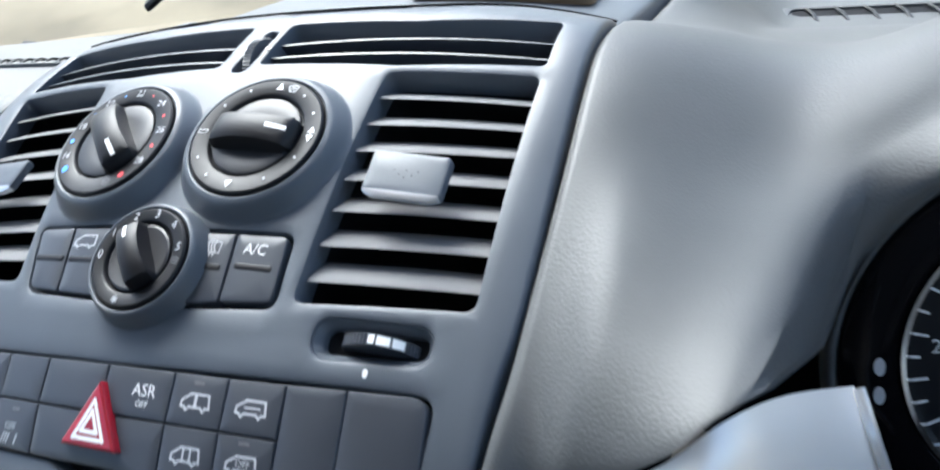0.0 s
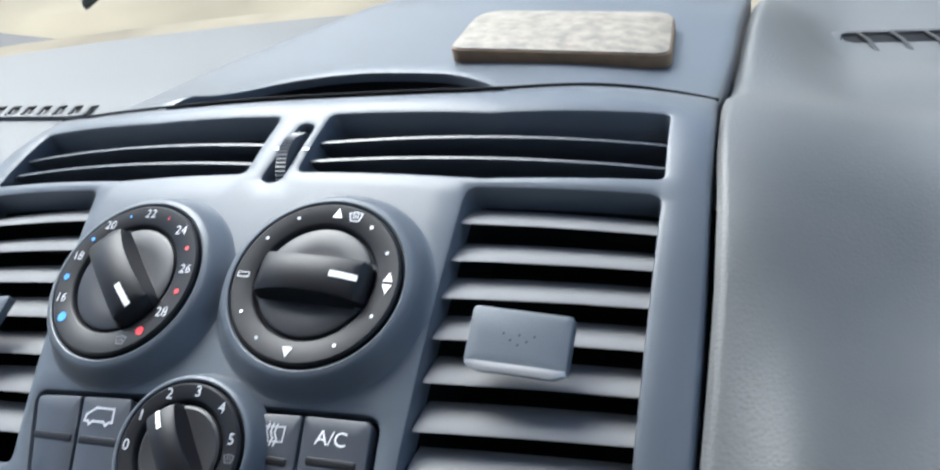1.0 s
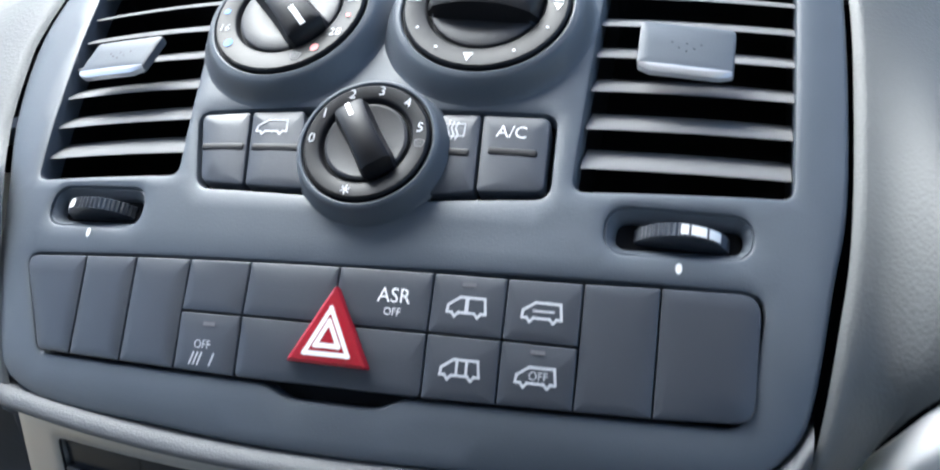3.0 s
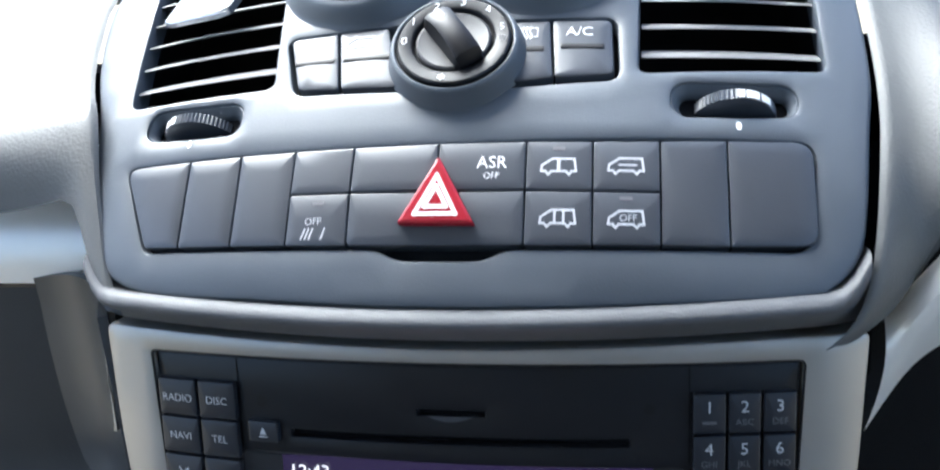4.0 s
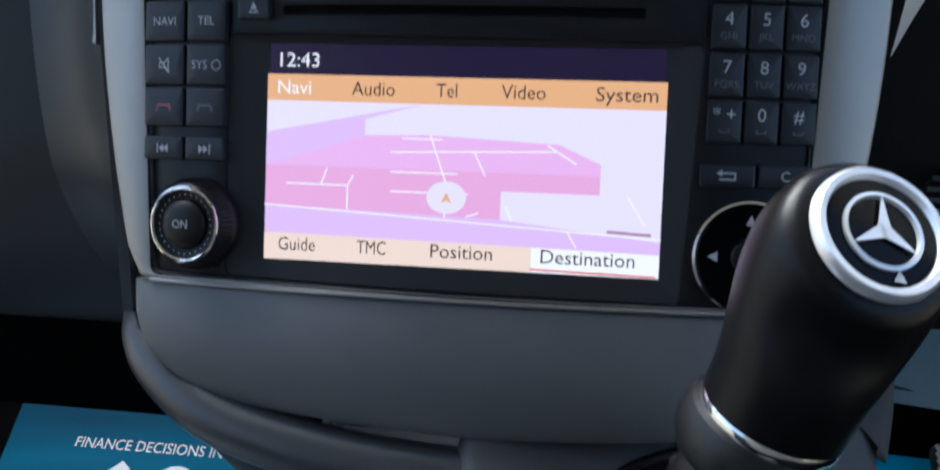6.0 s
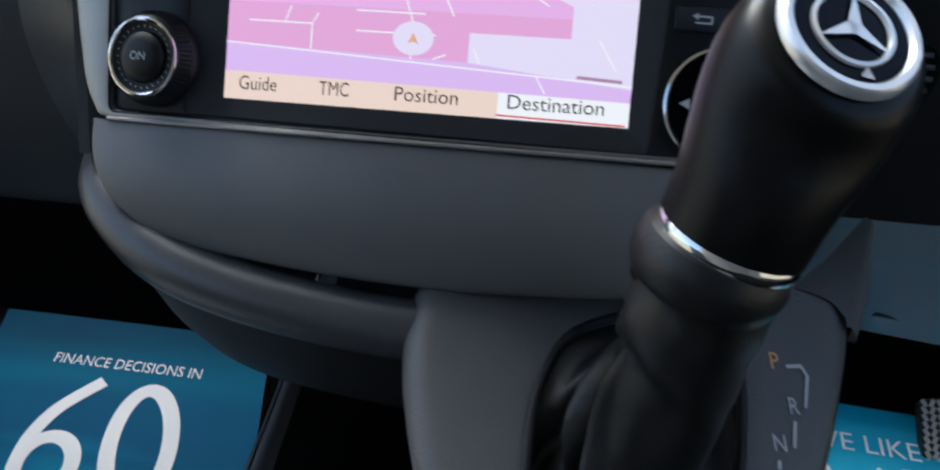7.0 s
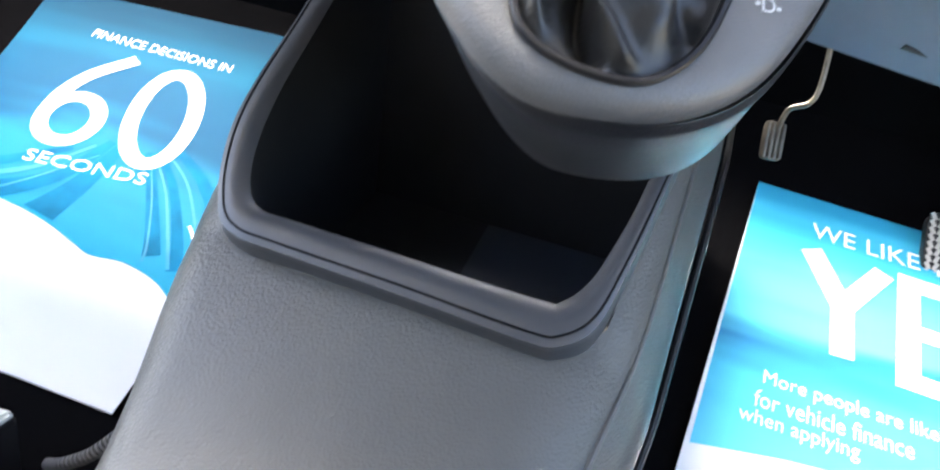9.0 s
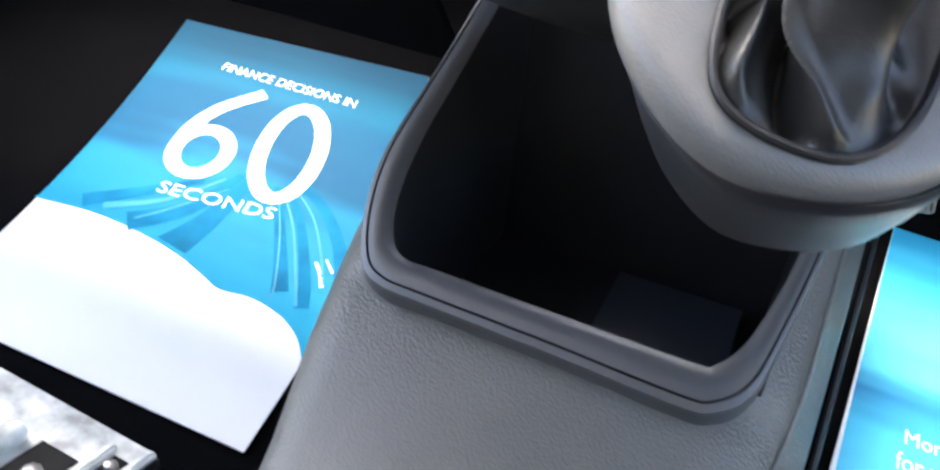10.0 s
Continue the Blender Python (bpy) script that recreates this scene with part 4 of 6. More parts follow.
prints.append(([q for g in (20, 80, 140) for q in stroke([(M3 * math.cos(radians(262)) - 0.0014 * math.cos(radians(g)), M3 * math.sin(radians(262)) - 0.0014 * math.sin(radians(g))), (M3 * math.cos(radians(262)) + 0.0014 * math.cos(radians(g)), M3 * math.sin(radians(262)) + 0.0014 * math.sin(radians(g)))], 0.0005)], GREY, "symbol"))
dial(-0.0005, 0.0785, 0.0222, radians(124), "black fan speed dial numbered nought to five", prints)


def van_icon(x, a, s):
    body = [(x - s, a - s * 0.30), (x - s * 0.95, a + s * 0.05), (x - s * 0.35, a + s * 0.45), (x + s * 0.9, a + s * 0.45), (x + s, a - s * 0.30), (x + s * 0.75, a - s * 0.30), (x + s * 0.6, a - s * 0.5), (x + s * 0.4, a - s * 0.30), (x - s * 0.4, a - s * 0.30), (x - s * 0.6, a - s * 0.5), (x - s * 0.75, a - s * 0.30), (x - s, a - s * 0.30)]
    return stroke(body, s * 0.13)


def push_button(loop, label, icon=None, word=None, at=None):
    """A climate button with a finger groove and a small lamp."""
    cx, ca = sum(p[0] for p in loop) / len(loop), sum(p[1] for p in loop) / len(loop)
    p = thing("push_button", upper(cx, ca), label, "button", "climate buttons")
    part("cap", prism(upper, loop, -0.007, 0.0006, 0.0010, 0.006), SWITCH, p)
    xs = [q[0] for q in loop]
    part("groove", prism(upper, box_loop(min(xs) + 0.0035, max(xs) - 0.0035, ca - 0.0012, ca + 0.0014, 0.001), 0.0, 0.0009, 0.0004), BLACK, p)
    if icon:
        part("symbol", inked(icon, upper, 0.0007), GREY, p)
    if word:
        part("lettering", inked(moved(letters(word, 0.0062), at[0], at[1]), upper, 0.0007), WHITE, p)
    return p


push_button(rounded([(-0.0618, 0.0662), (-0.0450, 0.0652), (-0.0500, 0.0932), (-0.0697, 0.0924)], [0.003, 0.0015, 0.0015, 0.003]), "dark grey blank climate button")
push_button(rounded([(-0.0442, 0.0652), (-0.0215, 0.0645), (-0.0290, 0.0937), (-0.0492, 0.0932)], 0.0015), "dark grey air recirculation button with vehicle symbol", van_icon(-0.0395, 0.0870, 0.0058))
wave = [q for k in (-0.0014, 0, 0.0014) for q in stroke([(0.0255 + k, 0.0845), (0.0260 + k, 0.0865), (0.0250 + k, 0.0885), (0.0255 + k, 0.0908)], 0.0006)]
push_button(rounded([(0.0205, 0.0647), (0.0360, 0.0670), (0.0340, 0.0945), (0.0205, 0.0938)], 0.0015), "dark grey rear window heater button", wave + stroke([(0.0215, 0.0853), (0.0295, 0.0858), (0.0295, 0.0903), (0.0215, 0.0898), (0.0215, 0.0853)], 0.0005))
push_button(rounded([(0.0367, 0.0671), (0.0582, 0.0688), (0.0571, 0.0951), (0.0347, 0.0946)], [0.0015, 0.003, 0.003, 0.0015]), "dark grey air conditioning button", None, "A/C", (0.0452, 0.0884))

# ---- switch strip under the dials ----
strip = thing("switch_strip", upper(0, 0.02), "row of dark grey switches with a red hazard button", "switch panel")
MID = 0.0225


def switch(x0, x1, lo, hi, radii, symbol=None, mat=GREY):
    s0, s1 = x0 - 0.00018, x1 + 0.00018
    loop = [(s0, along(SW_LOW, s0) if lo is None else lo), (s1, along(SW_LOW, s1) if lo is None else lo),
            (s1, along(SW_TOP, s1) if hi is None else hi), (s0, along(SW_TOP, s0) if hi is None else hi)]
    if x0 < -0.12:
        loop[0] = (-0.1160, loop[0][1])
    sw = part("switch", prism(upper, rounded(loop, radii), -0.007, 0.0012, 0.0006, 0.006), SWITCH, strip)
    if symbol:
        part("symbol", inked(symbol, upper, 0.0012), mat, sw)
    return sw


S0 = 0.0006
switch(-0.1298, -0.1018, None, None, [0.002, S0, S0, 0.006])
switch(-0.1010, -0.0800, None, None, S0)
switch(-0.0792, -0.0580, None, None, S0)
switch(-0.0572, -0.0350, MID + 0.0003, None, S0)
off_sign = moved(letters("OFF", 0.0036), -0.0475, 0.0125) + [q for p in ((-0.0515, -0.0500, -0.0485), (-0.0440,)) for x in p for q in stroke([(x, 0.0065), (x + 0.0012, 0.0100)], 0.0006)]
switch(-0.0572, -0.0350, None, MID - 0.0003, S0, off_sign)
switch(-0.0342, -0.0035, MID + 0.0003, None, S0)
switch(-0.0342, 0.0277, None, MID - 0.0003, [0.002, 0.002, S0, S0])
switch(-0.0027, 0.0277, MID + 0.0003, None, S0, moved(letters("ASR", 0.0062), 0.0162, 0.0322) + moved(letters("OFF", 0.0032), 0.0162, 0.0275), WHITE)
switch(0.0285, 0.0508, MID + 0.0003, None, S0, van_icon(0.0395, 0.0310, 0.0060) + stroke([(0.0395, 0.0295), (0.0395, 0.0335)], 0.0012))
switch(0.0285, 0.0508, None, MID - 0.0003, S0, van_icon(0.0395, 0.0130, 0.0060) + stroke([(0.0385, 0.0115), (0.0385, 0.0155)], 0.0008) + stroke([(0.0415, 0.0115), (0.0415, 0.0155)], 0.0008))
switch(0.0516, 0.0737, MID + 0.0003, None, S0, van_icon(0.0625, 0.0315, 0.0060) + stroke([(0.0600, 0.0318), (0.0660, 0.0318)], 0.0006))
switch(0.0516, 0.0737, None, MID - 0.0003, S0, van_icon(0.0625, 0.0130, 0.0060) + moved(letters("OFF", 0.0034), 0.0632, 0.0132))
switch(0.0745, 0.0965, None, None, S0)
switch(0.0973, 0.1258, None, None, [S0, 0.006, 0.007, S0])
for x, a in ((-0.0460, 0.0190), (0.0395, 0.0375), (0.0625, 0.0200)):
    part("lamp", inked([box_loop(x - 0.0022, x + 0.0022, a - 0.0006, a + 0.0006, 0.0002)], upper, 0.0012), DIM, strip)
haz = part("hazard_button", prism(upper, rounded([(-0.0160, 0.0103), (0.0118, 0.0100), (-0.0022, 0.0340)], 0.0014), 0.0, 0.0048, 0.0012, 0.004), HAZARD, strip, "red triangular hazard button")
part("hazard_sign", inked([p for k in (0.0085, 0.0045) for p in stroke([(-0.0022 - k * 0.85, 0.0185 - k * 0.6), (-0.0022 + k * 0.85, 0.0185 - k * 0.6), (-0.0022, 0.0185 + k * 0.95), (-0.0022 - k * 0.85, 0.0185 - k * 0.6)], 0.0014)], upper, 0.0048), WHITE, haz)

# ---- soft roll between climate panel and radio ----
rows = []
for i in range(61):
    x = -0.1425 + 0.285 * i / 60
    e = upper(x, -0.0175 + 0.0080 * (x / 0.128) ** 2 if abs(x) < 0.128 else -0.0095 + ((abs(x) - 0.128) / 0.0145) ** 2 * 0.0155, 0)
    f = front(x, -0.0080 - 0.0042 * (x / 0.144) ** 2, 0)
    rows.append([e + Vector((0, 0.010, -0.004)), e + Vector((0, -0.0005, 0.0)), e + Vector((0, -0.006, -0.0025)), e.lerp(f, 0.35) + Vector((0, -0.006, 0)), e.lerp(f, 0.7) + Vector((0, -0.002, 0)), f + Vector((0, 0.006, 0)), f + Vector((0, 0.03, 0.0))])
part("soft_roll", loft([smooth_line(r, 3) for r in rows], False), SOFT, dash, "grained soft roll under the climate panel", 80)

part("gap_backing", sheet(lambda x, a: front_up(x, a, -0.014), -0.15, 0.15, -0.01, 0.03, 12, 4), DARK, dash)

# ---- radio surround and radio ----
trim_loop = rounded([(-0.1440, 0.0112), (-0.0700, 0.0085), (0.0, 0.0070), (0.0700, 0.0085), (0.1462, 0.0112), (0.1435, -0.045), (0.1395, -0.0812), (0.1315, -0.118), (0.1240, -0.1290), (-0.1225, -0.1290), (-0.1290, -0.118), (-0.1365, -0.0812), (-0.1420, -0.040)], [0.004, 0.03, 0.03, 0.03, 0.004, 0.02, 0.02, 0.02, 0.002, 0.002, 0.02, 0.02, 0.02], 4)
radio_loop = rounded([(-0.1228, 0.0012), (0.1234, 0.0012), (0.1206, -0.065), (0.1178, -0.1290), (-0.1172, -0.1268), (-0.1202, -0.065)], [0.002, 0.002, 0, 0.003, 0.003, 0], 4)
surround = thing("radio_surround", front(0, 0.13), "satin silver frame round the radio", "trim frame")
part("surround_frame", plate(front_up, dense(trim_loop, 0.01), [dense(radio_loop, 0.01)], h=0.0015, rim=0.0014, depth=0.006, edge=0.012, step=0.009), SILVER, surround)

part("inner_edge", tube([front_up(p[0], p[1], 0.0008) for p in dense(off(radio_loop, 0.0006), 0.008)] + [front_up(*off(radio_loop, 0.0006)[0], 0.0008)], 0.0006, 6), BLACK, surround)

radio = thing("radio", front(0, 0.064), "black car radio with keypad and lit navigation screen", "radio")
win = rounded([(-0.0868, -0.0372), (0.0835, -0.0385), (0.0785, -0.1282), (-0.0865, -0.1262)], 0.004, 4)
body = off(radio_loop, -0.0006)
cd = box_loop(-0.0652, 0.0630, -0.0302, -0.0272, 0.0008)
sd = box_loop(-0.0145, 0.0110, -0.0190, -0.0168, 0.0005)
part("face", plate(front_up, dense(body, 0.012), [dense(win, 0.012), dense(cd, 0.012), dense(sd, 0.006)], h=-0.0008, rim=0.0008, depth=0.004, edge=0.02, step=0.010), RADIO, radio)
for lp in (cd, sd):
    bm = bmesh.new()
    cap(bm, front_up, -0.0045, off(lp, 0.001), step=0.03)
    part("slot", bm, DARK, radio)
part("slot_lip", inked([[(-0.011 + 0.018 * i / 10, -0.0190 - 0.0022 * math.sin(math.pi * i / 10)) for i in range(11)]], front_up, -0.0008), SWITCH, radio)
for x in (-0.0862, 0.0840):
    part("column_seam", inked(stroke([(x, 0.0008), (x, -0.036)], 0.0004), front_up, -0.0007), DARK, radio)
part("small_socket", inked([disc_loop(-0.0765, -0.0165, 0.0024, 14)], front_up, -0.0007), BLACK, radio)
part("small_socket", inked([disc_loop(0.0700, -0.0155, 0.0020, 14)], front_up, -0.0007), BLACK, radio)
# screen: sloping bezel and panes of light


def flat_front(x, a, h=0.0):
    """The flat screen, set back behind the bowed face."""
    p = front(0, -0.0004 - 1.008 * a, h - 0.0050)
    return Vector((1.008 * x - 0.0005, p.y, p.z))


bm = bmesh.new()
outer_r = [bm.verts.new(front_up(p[0], p[1], -0.0016)) for p in win]
c0 = (0.0005, -0.079)


def to_screen(p):
    """A point of the opening moved in to the edge of the lit screen."""
    return (min(max(c0[0] + (p[0] - c0[0]) * 0.92, -0.0705), 0.0710), min(max(c0[1] + (p[1] - c0[1]) * 0.97, -0.1178), -0.0400))


inner_r = [bm.verts.new(flat_front(*to_screen(p), -0.004)) for p in win]
for i in range(len(win)):
    j = (i + 1) % len(win)
    bm.faces.new((outer_r[i], outer_r[j], inner_r[j], inner_r[i]))
part("screen_bezel", bm, BEZEL, radio, "sloping matt bezel")


def pane(name, loop, h, mat, parent, label=""):
    return part(name, inked([loop], flat_front, h), mat, parent, label)


L, RR = -0.0712, 0.0718
lcd = pane("screen", [(L, -0.0395), (RR, -0.0395), (RR, -0.1185), (L, -0.1185)], -0.0042, LCD_DARK, radio, "lit navigation screen with a pink map")
pane("menu_bar", [(L, -0.0510), (RR, -0.0512), (RR, -0.0608), (L, -0.0605)], -0.0038, LCD_ORANGE, lcd)
pane("map_ground", [(L, -0.0605), (RR, -0.0608), (RR, -0.1103), (L, -0.1086)], -0.0038, LCD_PALE, lcd)
pane("map_district", [(L, -0.0840), (-0.034, -0.0722), (-0.010, -0.0715), (0.036, -0.0735), (0.0505, -0.0800), (0.0505, -0.0840)], -0.0036, LCD_ROSE, lcd)
pane("map_district", [(L, -0.0840), (0.0505, -0.0840), (0.0505, -0.0905), (0.016, -0.0905), (0.016, -0.1005), (L, -0.0985)], -0.0036, LCD_PINK, lcd)
pane("map_district", [(L, -0.0985), (0.016, -0.1005), (RR, -0.1060), (RR, -0.1103), (L, -0.1086)], -0.0036, LCD_LILAC, lcd)
pane("map_district", [(L, -0.0840), (-0.034, -0.0730), (-0.034, -0.0665), (-0.012, -0.0605), (L, -0.0720)], -0.0036, LCD_LILAC, lcd)
roads = [[(-0.063, -0.0905), (-0.040, -0.0905)], [(-0.050, -0.0905), (-0.048, -0.0850)], [(-0.040, -0.0905), (-0.038, -0.0870)], [(-0.040, -0.0905), (-0.040, -0.0990)], [(-0.024, -0.0780), (0.035, -0.0760)], [(-0.024, -0.0850), (0.000, -0.0850)], [(-0.024, -0.0920), (0.004, -0.0920)],
         [(-0.020, -0.0730), (-0.006, -0.0730)], [(-0.010, -0.0715), (-0.004, -0.0880), (-0.004, -0.1005)], [(0.006, -0.0770), (0.010, -0.0850)], [(0.032, -0.0740), (0.042, -0.0800)], [(0.004, -0.1000), (0.008, -0.0985)], [(0.018, -0.0960), (0.020, -0.1005)], [(0.060, -0.0905), (0.066, -0.1000)], [(L, -0.0985), (RR, -0.1050)], [(0.040, -0.1040), (0.043, -0.1090)]]
for rd in roads:
    part("map_road", inked(stroke(rd, 0.0005), flat_front, -0.0034), LCD_WHITE, lcd)
part("map_marker", inked([disc_loop(-0.0035, -0.0935, 0.0072, 20, 0.0058)], flat_front, -0.0033), LCD_PALE, lcd)
part("map_arrow", inked([[(-0.0055, -0.0955), (-0.0035, -0.0945), (-0.0015, -0.0955), (-0.0035, -0.0915)]], flat_front, -0.0031), LCD_ORANGE, lcd)
part("map_name", inked(stroke([(0.054, -0.1030), (0.068, -0.1036)], 0.0011), flat_front, -0.0033), LCD_FAINT, lcd)
pane("lower_menu", [(L, -0.1086), (0.0275, -0.1097), (0.0275, -0.1185), (L, -0.1185)], -0.0034, LCD_PEACH, lcd)
pane("lower_menu_chosen", [(0.0275, -0.1097), (RR, -0.1103), (RR, -0.1185), (0.0275, -0.1185)], -0.0034, LCD_WHITE, lcd)
part("red_line", inked(stroke([(0.0275, -0.1174), (0.0705, -0.1180)], 0.0006), flat_front, -0.0032), LCD_RED, lcd)


def lcd_word(word, x0, x1, a, size, mat):
    polys = letters(word, size)
    xs = [p[0] for lp in polys for p in lp]
    k = (x1 - x0) / (max(xs) - min(xs))
    part("screen_text", inked(moved(polys, (x0 + x1) / 2 - k * (max(xs) + min(xs)) / 2, a, sx=k), flat_front, -0.0030), mat, lcd)


lcd_word("12:43", -0.0663, -0.0516, -0.0462, 0.0072, LCD_WHITE)
for word, x0, x1, mat in (("Navi", -0.0669, -0.0545, LCD_WHITE), ("Audio", -0.0392, -0.0234, LCD_TEXT), ("Tel", -0.0083, -0.0008, LCD_TEXT), ("Video", 0.0149, 0.0304, LCD_TEXT), ("System", 0.0478, 0.0688, LCD_TEXT)):
    lcd_word(word, x0, x1, -0.0560, 0.0070, mat)
for word, x0, x1 in (("Guide", -0.0655, -0.0515), ("TMC", -0.0358, -0.0250), ("Position", -0.0085, 0.0138), ("Destination", 0.0310, 0.0635)):
    lcd_word(word, x0, x1, -0.1129, 0.0070, LCD_TEXT)


def key(x0, x1, s0, s1, prints, label=""):
    k = part("key", prism(front_up, box_loop(x0, x1, -s1, -s0, 0.0008), -0.001, 0.0022, 0.0007, 0.008), KEY, radio, label)
    for polys, mat in prints:
        part("legend", inked(polys, front_up, 0.0022), mat, k)


def word_at(word, x, s, size):
    return moved(letters(word, size), x, -s)


ROWS_S = ((0.0094, 0.0242), (0.0252, 0.0400), (0.0412, 0.0560), (0.0570, 0.0713))
COL_L = ((-0.1213, -0.1042), (-0.1032, -0.0870))
LEFT = (("RADIO", "DISC"), ("NAVI", "TEL"), ("mute", "SYS"), ("end", "call"))
for (s0, s1), names in zip(ROWS_S, LEFT):
    for (x0, x1), word in zip(COL_L, names):
        cx, cs = (x0 + x1) / 2, (s0 + s1) / 2 + 0.0002
        if word == "mute":
            pr = [(stroke([(cx - 0.002, -cs + 0.0008), (cx, -cs + 0.0008), (cx + 0.0018, -cs + 0.0024), (cx + 0.0018, -cs - 0.0024), (cx, -cs - 0.0008), (cx - 0.002, -cs - 0.0008), (cx - 0.002, -cs + 0.0008)], 0.0005) + stroke([(cx - 0.0022, -cs + 0.0025), (cx + 0.0022, -cs - 0.0025)], 0.0005), GREY)]
        elif word == "SYS":
            pr = [(word_at("SYS", cx - 0.0025, cs, 0.0044), GREY), (stroke([(cx + 0.0045 + 0.0018 * math.cos(t), -cs + 0.0018 * math.sin(t)) for t in [k * math.pi / 6 for k in range(13)]], 0.0004), GREY)]
        elif word in ("end", "call"):
            pr = [(stroke([(cx - 0.003, -cs - 0.001), (cx - 0.0024, -cs + 0.0008), (cx + 0.0024, -cs + 0.0008), (cx + 0.003, -cs - 0.001)], 0.0009), HAZARD if word == "end" else DIM)]
        else:
            pr = [(word_at(word, cx, cs, 0.0044), GREY)]
        key(x0, x1, s0, s1, pr)
for (x0, x1), d in zip(COL_L, (-1, 1)):
    cx = (x0 + x1) / 2
    key(x0, x1, 0.0752, 0.0838, [([[(cx - d * 0.0022 + d * q, -0.0780), (cx - d * 0.0022 + d * q, -0.0812), (cx - d * 0.0002 + d * q, -0.0796)] for q in (0, 0.002)] + stroke([(cx + d * 0.0024, -0.0780), (cx + d * 0.0024, -0.0812)], 0.0005), GREY)])
COL_R = ((0.0852, 0.0966), (0.0976, 0.1088), (0.1098, 0.1212))
PAD_ROWS = ((("1", "QJO"), ("2", "ABC"), ("3", "DEF")), (("4", "GHI"), ("5", "JKL"), ("6", "MNO")), (("7", "PQRS"), ("8", "TUV"), ("9", "WXYZ")), (("* +", ""), ("0", ""), ("#", "")))
for (s0, s1), names in zip(ROWS_S, PAD_ROWS):
    for (x0, x1), (big, small) in zip(COL_R, names):
        cx = (x0 + x1) / 2
        pr = [(word_at(big, cx, s0 + 0.0050, 0.0062), GREY)]
        if big == "1":
            pr.append((stroke([(cx - 0.002, -s0 - 0.0106), (cx + 0.002, -s0 - 0.0106)], 0.0010), DIM))
        elif small:
            pr.append((word_at(small, cx, s0 + 0.0106, 0.0034), DIM))
        else:
            pr.append((stroke([(cx - 0.0015, -s0 - 0.0100), (cx - 0.0015, -s0 - 0.0108), (cx + 0.0015, -s0 - 0.0108), (cx + 0.0015, -s0 - 0.0100)], 0.0004), DIM))
        key(x0, x1, s0, s1, pr)
key(0.0838, 0.1022, 0.0785, 0.0862, [(stroke([(0.0905, -0.0836), (0.0955, -0.0836), (0.0955, -0.0815), (0.0905, -0.0815)], 0.0006) + [[(0.0912, -0.0803), (0.0912, -0.0827), (0.0892, -0.0815)]], GREY)])
key(0.1032, 0.1214, 0.0782, 0.0860, [(word_at("C", 0.1122, 0.0822, 0.0048), GREY)])
key(-0.0822, -0.0696, 0.0238, 0.0322, [([tri(-0.0758, -0.0275, 0.0014)] + stroke([(-0.0774, -0.0298), (-0.0742, -0.0298)], 0.0005), GREY)])
# volume knob
km = frame_at(front_up, -0.0980, -0.1073, -0.001)
knob = part("volume_knob", lathe([(0.0173, 0), (0.0173, 0.0025), (0.0168, 0.0040), (0.0151, 0.0088), (0.0143, 0.0097)], km, 72), RADIO, radio, "black ribbed volume knob")
part("chrome_ring", lathe([(0.0143, 0.0094), (0.0141, 0.0103), (0.0134, 0.0106), (0.0128, 0.0102), (0.0126, 0.0094)], km, 72), CHROME, knob)
part("dished_ring", lathe([(0.0127, 0.0098), (0.0112, 0.0091), (0.0094, 0.0089), (0.0092, 0.0084)], km, 64), BLACK, knob)
part("knob_face", lathe([(0.0091, 0.0084), (0.0090, 0.0098), (0.0083, 0.0108), (0.0055, 0.0118), (0, 0.0121)], km, 48), BLACK, knob)
part("lettering", inked(letters("ON", 0.0042), flat(km), 0.0123), GREY, knob)
for i in range(28):
    t = 2 * math.pi * i / 28
    part("dot", inked([disc_loop(0.0109 * math.cos(t), 0.0109 * math.sin(t), 0.0003, 6)], flat(km), 0.0092), GREY, knob)
for i in range(60):
    t = 2 * math.pi * i / 60
    part("rib", tube([km @ Vector((0.0169 * math.cos(t), 0.0169 * math.sin(t), 0.0042)), km @ Vector((0.0151 * math.cos(t), 0.0151 * math.sin(t), 0.0088))], 0.00042, 5), RADIO, knob)
# navigation ring
nm = frame_at(front_up, 0.1012, -0.1098, -0.001)
pad = part("cursor_pad", lathe([(0.0186, 0), (0.0184, 0.0022), (0.0176, 0.0030), (0.0070, 0.0024), (0.0066, 0.0010)], nm, 64), GLOSS, radio, "gloss black cursor pad with chrome ring")
part("chrome_ring", lathe([(0.0186, 0.0014), (0.0192, 0.0018), (0.0192, 0.0026), (0.0184, 0.0030)], nm, 64), CHROME, pad)
part("centre_key", lathe([(0.0062, 0.0), (0.0062, 0.0026), (0.0055, 0.0032), (0, 0.0034)], nm, 32), BLACK, pad)
part("lettering", inked(letters("OK", 0.0046), flat(nm), 0.0035), GREY, pad)
for t in (0, 90, 180, 270):
    part("arrow", inked(moved([tri(0, 0, 0.0018)], 0.0126 * math.cos(radians(t + 90)), 0.0126 * math.sin(radians(t + 90)), radians(t)), flat(nm), 0.0031), GREY, pad)

# ---- lid under the radio, dash roll, underside ----
lid_loop = [(p.x, p.y) for p in smooth_line([(0.1270, -0.1310), (0.1235, -0.150), (0.110, -0.168), (0.085, -0.176), (0.04, -0.180), (0.0, -0.181), (-0.05, -0.178), (-0.09, -0.172), (-0.112, -0.160), (-0.1225, -0.145), (-0.1255, -0.1300)], 6)]


